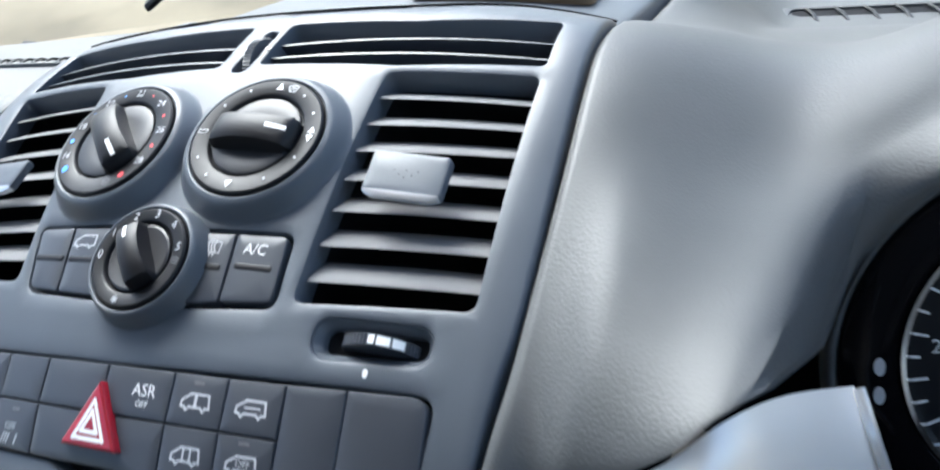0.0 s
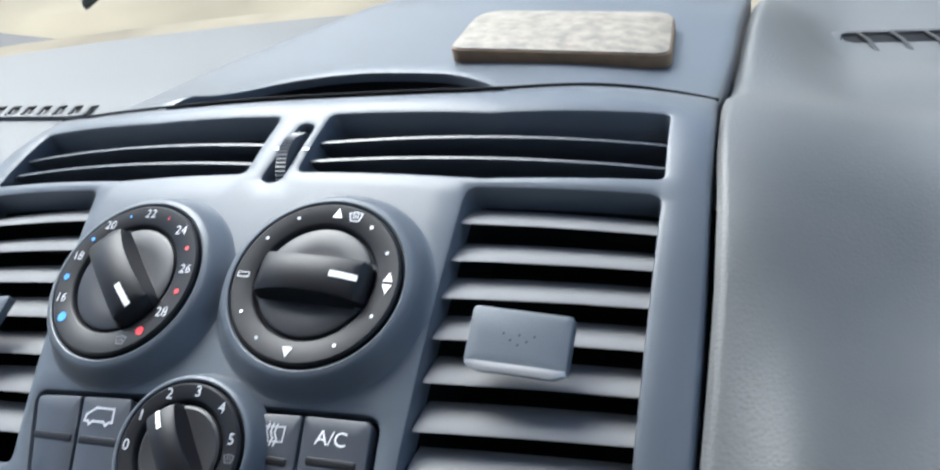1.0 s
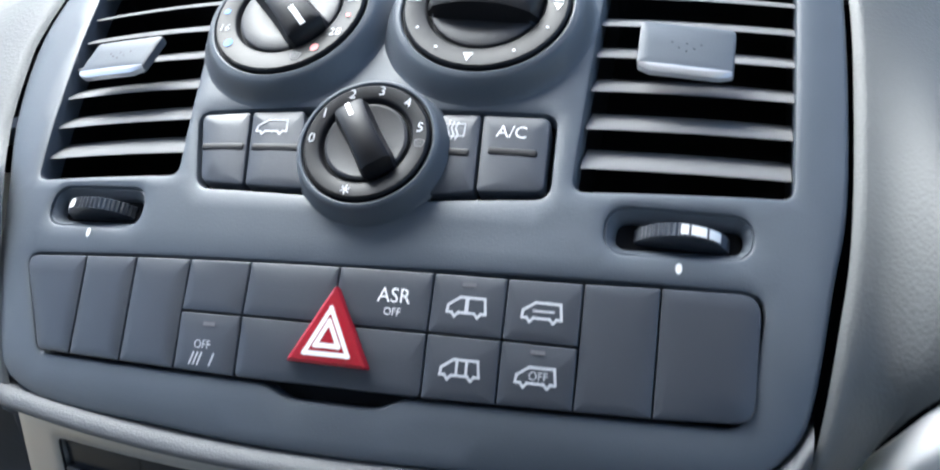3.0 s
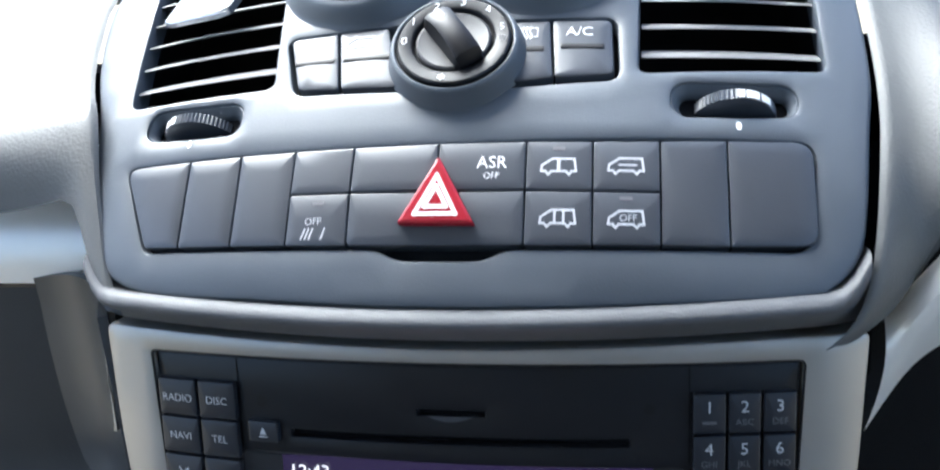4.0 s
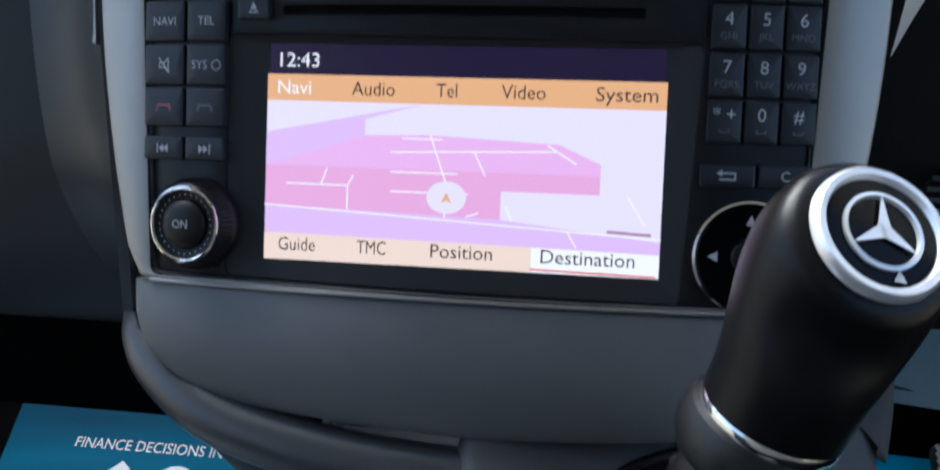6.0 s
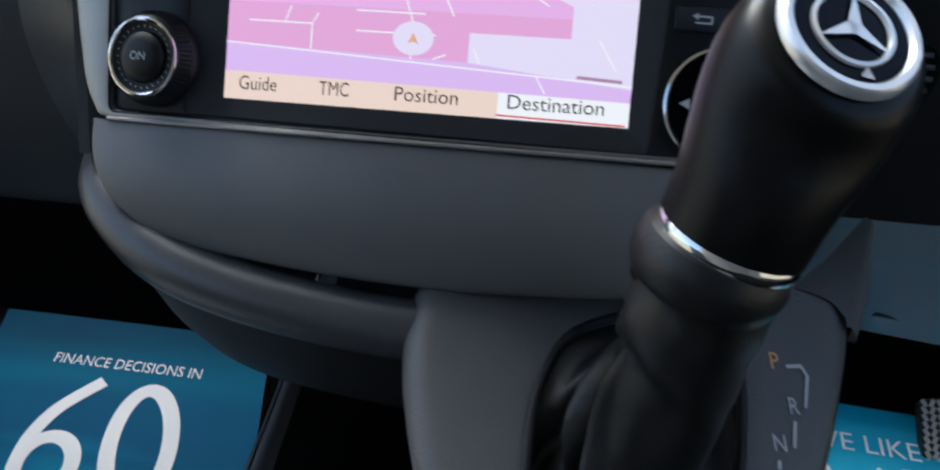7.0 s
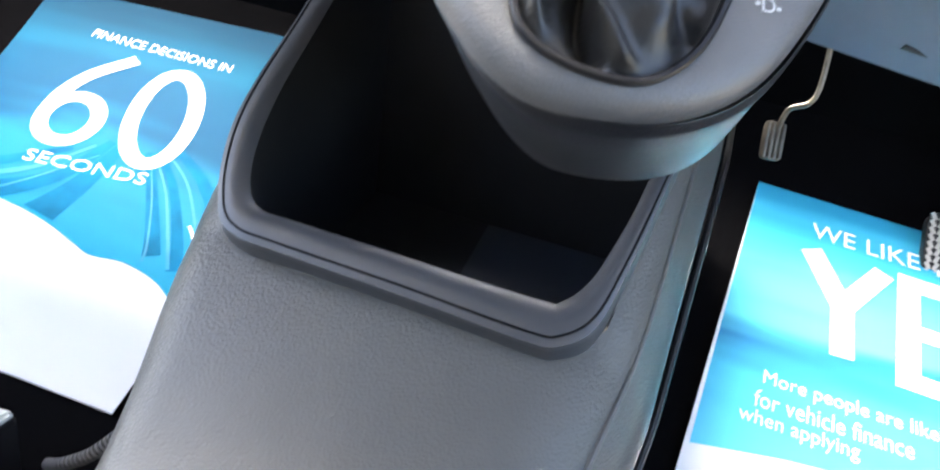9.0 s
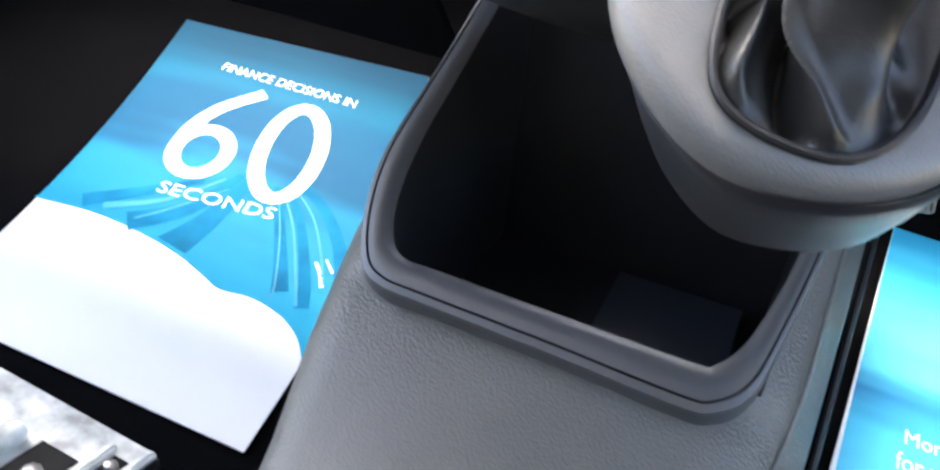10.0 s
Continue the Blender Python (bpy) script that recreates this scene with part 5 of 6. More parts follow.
def lid_face(x, a, h=0.0):
    k = max(0.0, -a - 0.13)
    return front_up(x, a, h) + Vector((0, -0.004 * math.sin(math.pi * min(1.0, k / 0.052)) + 0.005 * (k / 0.052) ** 2.4, 0))


lid = whole("flap_cover", plate(lid_face, dense(lid_loop, 0.01), h=0.0008, rim=0.0016, edge=0.02, step=0.01), LID, "smooth dark grey storage flap under the radio", "storage flap")
part("lid_edge", tube([lid_face(x, -0.1296, 0.0012) for x in [-0.118 + 0.236 * i / 20 for i in range(21)]], 0.0009, 6), SILVER, lid)

roll_pts = smooth_line([(-0.138, -0.008, 0.566), (-0.134, -0.022, 0.553), (-0.118, -0.042, 0.540), (-0.085, -0.058, 0.527), (-0.03, -0.064, 0.518), (0.03, -0.060, 0.514), (0.07, -0.040, 0.512)], 6)
part("dash_roll", tube(roll_pts, [0.004 + 0.007 * ease(i / 10) for i in range(len(roll_pts))], 18), ROLL, dash, "rounded lower edge of the centre stack")


def under(u, v):
    p = roll_pts[int(u)]
    q = Vector((-0.01 + (p.x + 0.01) * 0.72, 0.12, 0.425))
    m = p.lerp(q, v)
    return Vector((m.x, m.y - 0.03 * math.sin(math.pi * v), m.z - 0.012 - 0.015 * math.sin(math.pi * v)))


b = bmesh.new()
loft([[under(i, j / 8) for i in range(len(roll_pts))] for j in range(9)], False, bm=b)
# near-black colour puts in the shade on this downward face
part("stack_underside", b, SHADED_BLACK, dash)

# ---- gear selector console ----
con = thing("gear_console", (0.085, -0.03, 0.40), "grey plastic gear console with selector lettering", "console")


def slope_face(x, y, h=0.0):
    n = Vector((0.2967, -0.7015, 1)).normalized()
    bow = -0.4 * (x - 0.085) ** 2 - 2.0 * max(0.0, -y - 0.093) ** 2
    return Vector((x, y, 0.5819 + 0.7015 * y - 0.2967 * x)) + n * (h + bow)


con_loop = [(p[0], p[1]) for p in smooth_loop([(0.0115, -0.055), (0.0060, -0.074), (0.010, -0.095), (0.024, -0.122), (0.045, -0.137), (0.070, -0.1425), (0.098, -0.135), (0.122, -0.121), (0.138, -0.102), (0.148, -0.078), (0.156, -0.048), (0.160, -0.021), (0.154, -0.0105), (0.10, -0.022), (0.05, -0.040)], 5)]
boot_loop = [(p[0], p[1]) for p in smooth_loop([(0.062, -0.062), (0.053, -0.080), (0.052, -0.100), (0.056, -0.123), (0.066, -0.131), (0.085, -0.1305), (0.102, -0.124), (0.113, -0.108), (0.117, -0.085), (0.117, -0.060), (0.112, -0.042), (0.090, -0.046)], 5)]
bm = bmesh.new()
con_ccw = con_loop if area2(con_loop) > 0 else con_loop[::-1]
rings = cap(bm, slope_face, 0.0, off(con_ccw, -0.0085), [off(boot_loop, 0.0015)], 0.009)
skirt(bm, slope_face, rings[0], con_ccw, [(-0.0085 * (1 - math.sin(radians(g))), -0.0085 * (1 - math.cos(radians(g)))) for g in (15, 30, 45, 60, 75, 90)] + [(0.0, -0.0100), (-0.0010, -0.0108)])
skirt(bm, slope_face, rings[1], boot_loop, [(0.0004, -0.0004), (0, -0.0015), (0, -0.006)])
part("top_panel", bm, CONSOLE, con, "", 60)
# the lower shell's colour is darkened for the shade under the lip
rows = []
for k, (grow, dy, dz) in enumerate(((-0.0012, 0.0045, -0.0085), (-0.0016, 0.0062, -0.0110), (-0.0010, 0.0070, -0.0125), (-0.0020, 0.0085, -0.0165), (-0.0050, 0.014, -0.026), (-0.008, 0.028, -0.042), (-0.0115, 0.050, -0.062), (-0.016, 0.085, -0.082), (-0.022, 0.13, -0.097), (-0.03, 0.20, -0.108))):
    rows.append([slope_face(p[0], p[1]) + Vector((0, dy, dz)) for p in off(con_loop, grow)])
part("console_body", loft(rows), SHELL, con, "lower shell, shade of its underside in the colour")
wing = [smooth_line(r, 4) for r in (((0.136, -0.019, 0.527), (0.150, -0.019, 0.523), (0.158, -0.026, 0.516), (0.1615, -0.020, 0.508), (0.163, 0.0, 0.498)),
                                    ((0.152, 0.006, 0.531), (0.160, 0.005, 0.530), (0.1655, 0.0, 0.526), (0.168, 0.004, 0.518), (0.169, 0.014, 0.510)),
                                    ((0.1685, 0.033, 0.5385), (0.170, 0.032, 0.538), (0.1715, 0.031, 0.537), (0.1728, 0.033, 0.535), (0.173, 0.038, 0.530)))]
part("console_wing", loft([list(c) for c in zip(*[smooth_line(q, 4) for q in zip(*wing)])], False), CONSOLE, con, "", 80)


def mark(polys, mat):
    part("gate_mark", inked(polys, slope_face, 0.0004), mat, con)


ORANGE = material("orange_print", (0.75, 0.35, 0.15), 0.5, vary=0.02)


def gate(word, x, y, size, mat=GREY):
    mark(moved(letters(word, size), x, y, radians(14)), mat)


gate("P", 0.1295, -0.0470, 0.0074, ORANGE)
gate("R", 0.1364, -0.0585, 0.0068)
gate("N", 0.1318, -0.0711, 0.0068)
gate("D", 0.1314, -0.0837, 0.0074)
for pts in ([(0.1338, -0.0470), (0.1390, -0.0450), (0.1414, -0.0474), (0.1406, -0.0573)], [(0.1370, -0.0627), (0.1367, -0.0705)], [(0.1317, -0.0758), (0.1316, -0.0784)], [(0.1270, -0.0851), (0.1286, -0.0845)], [(0.1342, -0.0832), (0.1358, -0.0826)]):
    part("gate_mark", ribbon(pts, 0.0011, slope_face, 0.0004), GREY, con)

# ---- gear lever ----
lever = thing("gear_lever", (0.088, -0.09, 0.46), "black leather gear lever with silver-ringed round badge", "gear lever")
top = Vector((0.124, -0.114, 0.634))
foot = Vector((0.086, -0.085, 0.475))
boot_c = Vector((0.0865, -0.088, 0))
base_ring = [slope_face(p[0], p[1], -0.001) for p in boot_loop]
n = len(base_ring)
neck = Vector((0.0995, -0.1115, 0.571))
up = (Vector((0.112, -0.114, 0.61)) - neck).normalized()
ux = Vector((1, 0, 0))
ux = (ux - up * ux.dot(up)).normalized()
uy = up.cross(ux)
def bump(v, at, w):
    return math.exp(-((v - at) / w) ** 2)


def turn_to(a, b):
    """The angle from b to a, within half a turn."""
    return (a - b + math.pi) % (2 * math.pi) - math.pi


base_ring = [p.lerp(q, k) for p, q in zip(base_ring, base_ring[1:] + base_ring[:1]) for k in (0, 0.25, 0.5, 0.75)]
n = len(base_ring)
slope_n = Vector((0.2967, -0.7015, 1)).normalized()
mid_c = slope_face(boot_c.x, boot_c.y)
col_c = slope_face(0.0885, -0.0840)
angles = [math.atan2((p - mid_c).y, (p - mid_c).x) for p in base_ring]


def fold(ang, s, track, wide):
    """How near a place on the boot lies to a fold that runs along a track of (height, degrees)."""
    at = float(np.interp(s, [q[0] for q in track], [q[1] for q in track]))
    return bump(turn_to(ang, radians(at)), 0, wide)


def boot_lift(ang, s):
    """How far the leather stands out (+) or in (-) at a place on the boot."""
    d = 0.0
    # the long crest from the near edge up the side of the column, sharp, with a deep narrow valley beside it
    crest = ((0.0, -77), (0.2, -104), (0.36, -136), (0.55, -152), (0.75, -160), (1.0, -165))
    d += ease(s / 0.06) * (1 - ease((s - 0.50) / 0.40)) * (0.0050 * fold(ang, s, crest, 0.15) - 0.0085 * fold(ang, s, [(a, g - 13) for a, g in crest], 0.13))
    # the second crest on the passenger side, with an elbow, and the hollow beyond it
    elbow = ((0.0, -124), (0.15, -138), (0.30, -158), (0.42, -174), (0.60, -192))
    d += ease(s / 0.05) * (1 - ease((s - 0.45) / 0.25)) * (0.0055 * fold(ang, s, elbow, 0.15) - 0.0075 * fold(ang, s, [(a, g - 30) for a, g in elbow], 0.26))
    # hollow on the driver side, and a slack belly in front
    d -= 0.0120 * bump(turn_to(ang, radians(8)), 0, 0.75) * bump(s, 0.30, 0.20)
    d += 0.0035 * bump(turn_to(ang, radians(-62)), 0, 0.30) * bump(s, 0.22, 0.13) - 0.0040 * bump(turn_to(ang, radians(-38)), 0, 0.22) * bump(s, 0.25, 0.2)
    # soft rumples under the collar
    d += 0.0022 * math.sin(30 * s + 1.6 * ang) * ease((s - 0.55) / 0.2) * (1 - ease((s - 0.93) / 0.07)) * (0.6 + 0.4 * math.cos(ang - 2.6))
    d += 0.0012 * math.sin(4 * ang + 9 * s) * ease(s / 0.2) * (1 - s)
    return 1.45 * d


rows = []
for k in range(67):
    s = k / 66
    row = []
    for p, ang in zip(base_ring, angles):
        foot_p = slope_face(col_c.x + 0.0175 * math.cos(ang), col_c.y + 0.0175 * math.sin(ang), 0.003)
        ring = neck + (ux * math.cos(ang) + uy * math.sin(ang)) * 0.0188
        up_p = foot_p.lerp(ring, 0.38)
        q = p * (1 - s) ** 3 + foot_p * 3 * s * (1 - s) ** 2 + up_p * 3 * s * s * (1 - s) + ring * s ** 3
        c = col_c.lerp(neck, ease(s))
        out = (slope_n * (1 - ease(s / 0.5)) + (q - c).normalized() * ease(s / 0.5)).normalized()
        row.append(q + out * boot_lift(ang, s))
    rows.append(row)
boot = part("boot", loft(rows), LEATHER, lever, "creased black leather boot", 75)
hem = [slope_face(p[0], p[1], 0.0012) for p in off(boot_loop, 0.0012)]
part("boot_frame", tube(hem + hem[:1], 0.0016, 8), BLACK, lever)
i0 = min(range(n), key=lambda i: abs(turn_to(angles[i], radians(150))))
for k in range(36, 63):
    for f in (0.1,):
        p0, q0 = rows[k][i0].lerp(rows[k + 1][i0], f), rows[k][i0].lerp(rows[k + 1][i0], f + 0.5)
        o = (p0 - col_c.lerp(neck, k / 66)).normalized() * 0.0004
        part("stitch", tube([p0 + o, q0 + o], 0.00035, 5), DIM, boot)
cmx = Matrix((( ux.x, uy.x, up.x, neck.x), (ux.y, uy.y, up.y, neck.y), (ux.z, uy.z, up.z, neck.z), (0, 0, 0, 1)))
part("collar", lathe([(0.0182, -0.0075), (0.0205, -0.0060), (0.0218, -0.0030), (0.0224, 0.0008), (0.0217, 0.0048), (0.0204, 0.0078), (0.0184, 0.0088)], cmx @ Matrix.Translation((-0.0016, 0, 0)), 40), LEATHER, lever, "rolled leather collar")
part("collar_ring", lathe([(0.0190, 0.0066), (0.0200, 0.0076), (0.0203, 0.0092), (0.0201, 0.0110), (0.0196, 0.0120)], cmx, 48), CHROME, lever, "chrome collar ring")
# the knob: swells towards its round tilted top
nz = Vector((0.328, -0.616, 0.716)).normalized()
top = Vector((0.1232, -0.1157, 0.6367)) - nz * 0.002
kx = Vector((1, 0.0, 0.0))
kx = (kx - nz * kx.dot(nz)).normalized()
ky = nz.cross(kx)
k0, k3 = neck + up * 0.012, top - nz * 0.001
k1, k2 = k0 + up * 0.024, k3 - nz * 0.022
rows = []
for k in range(33):
    t = k / 32
    c = k0 * (1 - t) ** 3 + k1 * 3 * t * (1 - t) ** 2 + k2 * 3 * t * t * (1 - t) + k3 * t ** 3
    r = 0.0205 + 0.0055 * ease(t / 0.75)
    if t > 0.72:
        r = 0.026 - 0.0060 * (1 - math.sqrt(max(0, 1 - ((t - 0.72) / 0.28) ** 2)))
    e = ease(t)
    a1, a2 = ux.lerp(kx, e).normalized(), uy.lerp(ky, e).normalized()
    rows.append([c + a1 * r * math.cos(2 * math.pi * i / 48) + a2 * r * math.sin(2 * math.pi * i / 48) for i in range(48)])
part("knob", loft(rows, True, (True, True)), KNOB, lever, "smooth black leather knob")
tm = Matrix(((kx.x, ky.x, nz.x, top.x), (kx.y, ky.y, nz.y, top.y), (kx.z, ky.z, nz.z, top.z), (0, 0, 0, 1)))
badge = part("badge", lathe([(0.0152, 0.001), (0.0146, 0.0020), (0, 0.0022)], tm, 48), GLOSS, lever, "gloss black round badge")
part("badge_ring", lathe([(0.0186, 0.0002), (0.0184, 0.0022), (0.0174, 0.0034), (0.0158, 0.0033), (0.0150, 0.0020)], tm, 56), BRIGHT, badge, "satin silver ring")
part("badge_circle", lathe([(0.0108, 0.0018), (0.0108, 0.0030), (0.0098, 0.0032), (0.0094, 0.0020)], tm, 48), BRIGHT, badge)
tf = flat(tm)
spokes = [[(q[0] * 0.82, q[1] * 0.82) for q in sp] for sp in [[(0, 0.0126), (-0.0024, 0.0002), (0, -0.0010), (0.0024, 0.0002)], [(0.0109, -0.0063), (0.0014, 0.0020), (-0.0009, 0.0005), (-0.0010, -0.0022)], [(-0.0109, -0.0063), (0.0010, -0.0022), (0.0009, 0.0005), (-0.0014, 0.0020)]]]
part("badge_spokes", inked(spokes, tf, 0.0028, 0.0004), BRIGHT, badge)
part("badge_arrow", inked([tri(0.0035, -0.0116, 0.0017)], tf, 0.0024), GREY, badge)

# ---- storage bin in front of the console and tunnel cover ----
def rim_face(x, y, h=0.0):
    n = Vector((0, -0.72, 1)).normalized()
    return Vector((x, y, 0.300 + 0.72 * y)) + n * h


bin_in = [(p.x, p.y) for p in smooth_line([(-0.102, 0.20), (-0.107, 0.11), (-0.110, 0.060), (-0.107, 0.028), (-0.099, 0.008), (-0.088, 0.000), (-0.07, -0.0005), (0.0, -0.0015), (0.070, -0.0025), (0.082, 0.000), (0.092, 0.012), (0.098, 0.030), (0.104, 0.057), (0.11, 0.11), (0.112, 0.20)], 5)]
bin_out = [(p.x, p.y) for p in smooth_line([(-0.114, 0.205), (-0.120, 0.11), (-0.126, 0.050), (-0.121, 0.018), (-0.108, -0.008), (-0.094, -0.016), (-0.07, -0.0175), (0.0, -0.0195), (0.070, -0.0225), (0.088, -0.020), (0.102, -0.008), (0.109, 0.020), (0.115, 0.058), (0.121, 0.11), (0.124, 0.205)], 5)]
binn = thing("storage_bin", (0, 0.06, 0.2), "open black plastic storage bin between the footwells", "storage bin")
bm = bmesh.new()
ra = [bm.verts.new(rim_face(p[0], p[1], 0.0)) for p in bin_out]
rb = [bm.verts.new(rim_face(o[0] * 0.6 + i[0] * 0.4, o[1] * 0.6 + i[1] * 0.4, 0.003)) for o, i in zip(bin_out, bin_in)]
rc = [bm.verts.new(rim_face(o[0] * 0.25 + i[0] * 0.75, o[1] * 0.25 + i[1] * 0.75, 0.002)) for o, i in zip(bin_out, bin_in)]
rd_ = [bm.verts.new(rim_face(p[0], p[1], -0.003)) for p in bin_in]
r0 = [bm.verts.new(rim_face(p[0], p[1], -0.007)) for p in bin_out]
r1 = [bm.verts.new(rim_face(p[0] * 1.01, p[1] - 0.001, -0.012)) for p in bin_out]
r2 = [bm.verts.new(rim_face(p[0] * 1.0, p[1], -0.030)) for p in bin_out]
for A, Bv in ((r2, r1), (r1, r0), (r0, ra), (ra, rb), (rb, rc), (rc, rd_)):
    for i in range(len(A) - 1):
        bm.faces.new((A[i], A[i + 1], Bv[i + 1], Bv[i]))
part("rim", bm, RIM, binn, "rounded bin rim", 50)
# inner walls set blacker than the rim to carry the bin's own shade
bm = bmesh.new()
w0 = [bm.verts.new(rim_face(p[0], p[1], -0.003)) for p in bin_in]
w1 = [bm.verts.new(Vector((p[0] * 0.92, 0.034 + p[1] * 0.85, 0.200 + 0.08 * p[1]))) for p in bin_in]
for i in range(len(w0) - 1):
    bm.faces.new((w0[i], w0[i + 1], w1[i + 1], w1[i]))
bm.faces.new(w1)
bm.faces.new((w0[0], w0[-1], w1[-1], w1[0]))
part("inner_wall", bm, SHADED_BLACK, binn)
part("rim_seam", tube([rim_face(o[0] * 0.80 + i[0] * 0.20, o[1] * 0.80 + i[1] * 0.20, 0.0018) for o, i in zip(bin_out, bin_in)], 0.0007, 6), DARK, binn)
part("floor_plate", sheet(lambda x, y: Vector((x, y, 0.2085 + 0.08 * (y - 0.034) / 0.85 + 0.0008)), 0.0, 0.088, 0.070, 0.19, 4, 4, 0.002), KEY, binn, "grey plate on the bin floor")
part("floor_rib", block(-0.02, 0.088, 0.060, 0.066, 0.200, 0.212, 0.002), SHADED_BLACK, binn)


def tunnel_row(y):
    """The cover's section: a broad back behind, and only two flanks beside the bin."""
    z = max(0.268 + 0.50 * y + 0.010 * ease((y + 0.10) / 0.09), 0.16) if y < 0.0 else 0.278 + 0.72 * y
    z = min(z, 0.40)
    grow = 0.02 * ease(-y / 0.25)
    sunk = ease((y - 0.001) / 0.008)
    l, r = -0.116 + 0.8 * grow - 0.013 * ease((y + 0.10) / 0.14), 0.104 + grow * 0.2 + 0.016 * ease((y + 0.10) / 0.14)
    mid = (z + 0.002) * (1 - sunk) + 0.12 * sunk
    edge_in = 0.018 - 0.006 * sunk
    xl, xr = -0.04 * (1 - sunk) + (l + 0.0155) * sunk, 0.04 * (1 - sunk) + (r - 0.0145) * sunk
    return [Vector(p) for p in ((l - 0.030, y, 0.03), (l - 0.012, y, z - 0.07), (l - 0.004, y, z - 0.018), (l + 0.004, y, z - 0.006), (l + edge_in, y, z - 0.001), (xl, y, mid), (xr, y, mid), (r - 0.027 + 0.016 * sunk, y, z - 0.001), (r - 0.007 + 0.007 * sunk, y, z - 0.007), (r + 0.008, y, z - 0.022), (r + 0.022, y, z - 0.075), (r + 0.034, y, 0.03))]


tun = [tunnel_row(y) for y in [-0.6 + 0.025 * i for i in range(23)] + [-0.036, -0.024, -0.012, -0.004, 0.001, 0.004, 0.009, 0.018] + [0.03 + 0.02 * i for i in range(20)]]
tunnel = whole("tunnel_cover", loft(tun, False), TUNNEL, "grained grey plastic cover over the tunnel between the footwells", "tunnel cover", sharp=60)
part("seam_strip", tube([r[10] + Vector((0.004, 0, 0.0)) for r in tun], 0.0022, 6), BLACK, tunnel)
part("ridge", tube([r[9] + Vector((-0.001, 0, 0.001)) for r in tun], 0.0020, 8), TUNNEL, tunnel)

# ---- printed paper mats on the floor ----
def print_material(name, stops, lo, hi, wave=0.9):
    """Blue print, any shade included in its stops: a soft run from deep to light along the sheet with blurred streaks.
    """
    m = bpy.data.materials.new(name)
    m.use_nodes = True
    nt = m.node_tree
    b = nt.nodes["Principled BSDF"]
    b.inputs["Roughness"].default_value = 0.6
    b.inputs["Specular IOR Level"].default_value = 0.05
    geo = nt.nodes.new("ShaderNodeNewGeometry")
    sep = nt.nodes.new("ShaderNodeSeparateXYZ")
    nt.links.new(geo.outputs["Position"], sep.inputs[0])
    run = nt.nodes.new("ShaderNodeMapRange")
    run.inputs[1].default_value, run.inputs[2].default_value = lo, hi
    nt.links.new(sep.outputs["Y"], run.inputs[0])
    maps = nt.nodes.new("ShaderNodeMapping")
    maps.inputs["Scale"].default_value = (3.0, 16.0, 3.0)
    nt.links.new(geo.outputs["Position"], maps.inputs[0])
    cloud = nt.nodes.new("ShaderNodeTexNoise")
    cloud.inputs["Scale"].default_value, cloud.inputs["Detail"].default_value = 1.0, 2
    nt.links.new(maps.outputs[0], cloud.inputs["Vector"])
    add = nt.nodes.new("ShaderNodeMath")
    add.operation = "MULTIPLY_ADD"
    add.inputs[1].default_value, add.inputs[2].default_value = wave, -0.5 * wave
    nt.links.new(cloud.outputs[0], add.inputs[0])
    tot = nt.nodes.new("ShaderNodeMath")
    tot.operation = "ADD"
    nt.links.new(run.outputs[0], tot.inputs[0])
    nt.links.new(add.outputs[0], tot.inputs[1])
    ramp = nt.nodes.new("ShaderNodeValToRGB")
    cr = ramp.color_ramp
    cr.interpolation = "EASE"
    cr.elements[0].position, cr.elements[0].color = stops[0][0], (*stops[0][1], 1)
    cr.elements[1].position, cr.elements[1].color = stops[-1][0], (*stops[-1][1], 1)
    for at, col in stops[1:-1]:
        cr.elements.new(at).color = (*col, 1)
    nt.links.new(tot.outputs[0], ramp.inputs[0])
    nt.links.new(ramp.outputs[0], b.inputs["Base Color"])
    return m


# the middle band is print; the far end is deepened for shade under the dash
CYAN = print_material("cyan_print_shaded", ((0.0, (0.010, 0.32, 0.50)), (0.36, (0.003, 0.21, 0.36)), (0.50, (0.0008, 0.085, 0.18)), (0.60, (0.0008, 0.09, 0.185)), (0.72, (0.001, 0.12, 0.215)), (1.0, (0.0005, 0.055, 0.11))), 0.08, 0.44, 0.42)
CYAN2 = print_material("pale_cyan_print", ((0.0, (0.10, 0.56, 0.80)), (0.28, (0.06, 0.46, 0.70)), (0.42, (0.022, 0.20, 0.40)), (0.56, (0.10, 0.55, 0.76)), (0.78, (0.05, 0.46, 0.68)), (1.0, (0.018, 0.29, 0.50))), 0.16, 0.50, 0.55)
STREAK = material("dark_blue_print", (0.0015, 0.15, 0.28), 0.6, vary=0.25, patch=25, specular=0.02)
STREAK2 = material("light_blue_print", (0.02, 0.27, 0.44), 0.6, vary=0.15, patch=25, specular=0.15)


def on_floor(height):
    return lambda x, y, h=0.0: Vector((x, y, height(y) + h))


def laid(name, loop, fn, h, mat, parent, label=""):
    """A printed field that follows the bend of its sheet."""
    bm = bmesh.new()
    loop = loop if area2(loop) > 0 else loop[::-1]
    cap(bm, fn, h, dense(loop, 0.01), step=0.01)
    return part(name, bm, mat, parent, label)


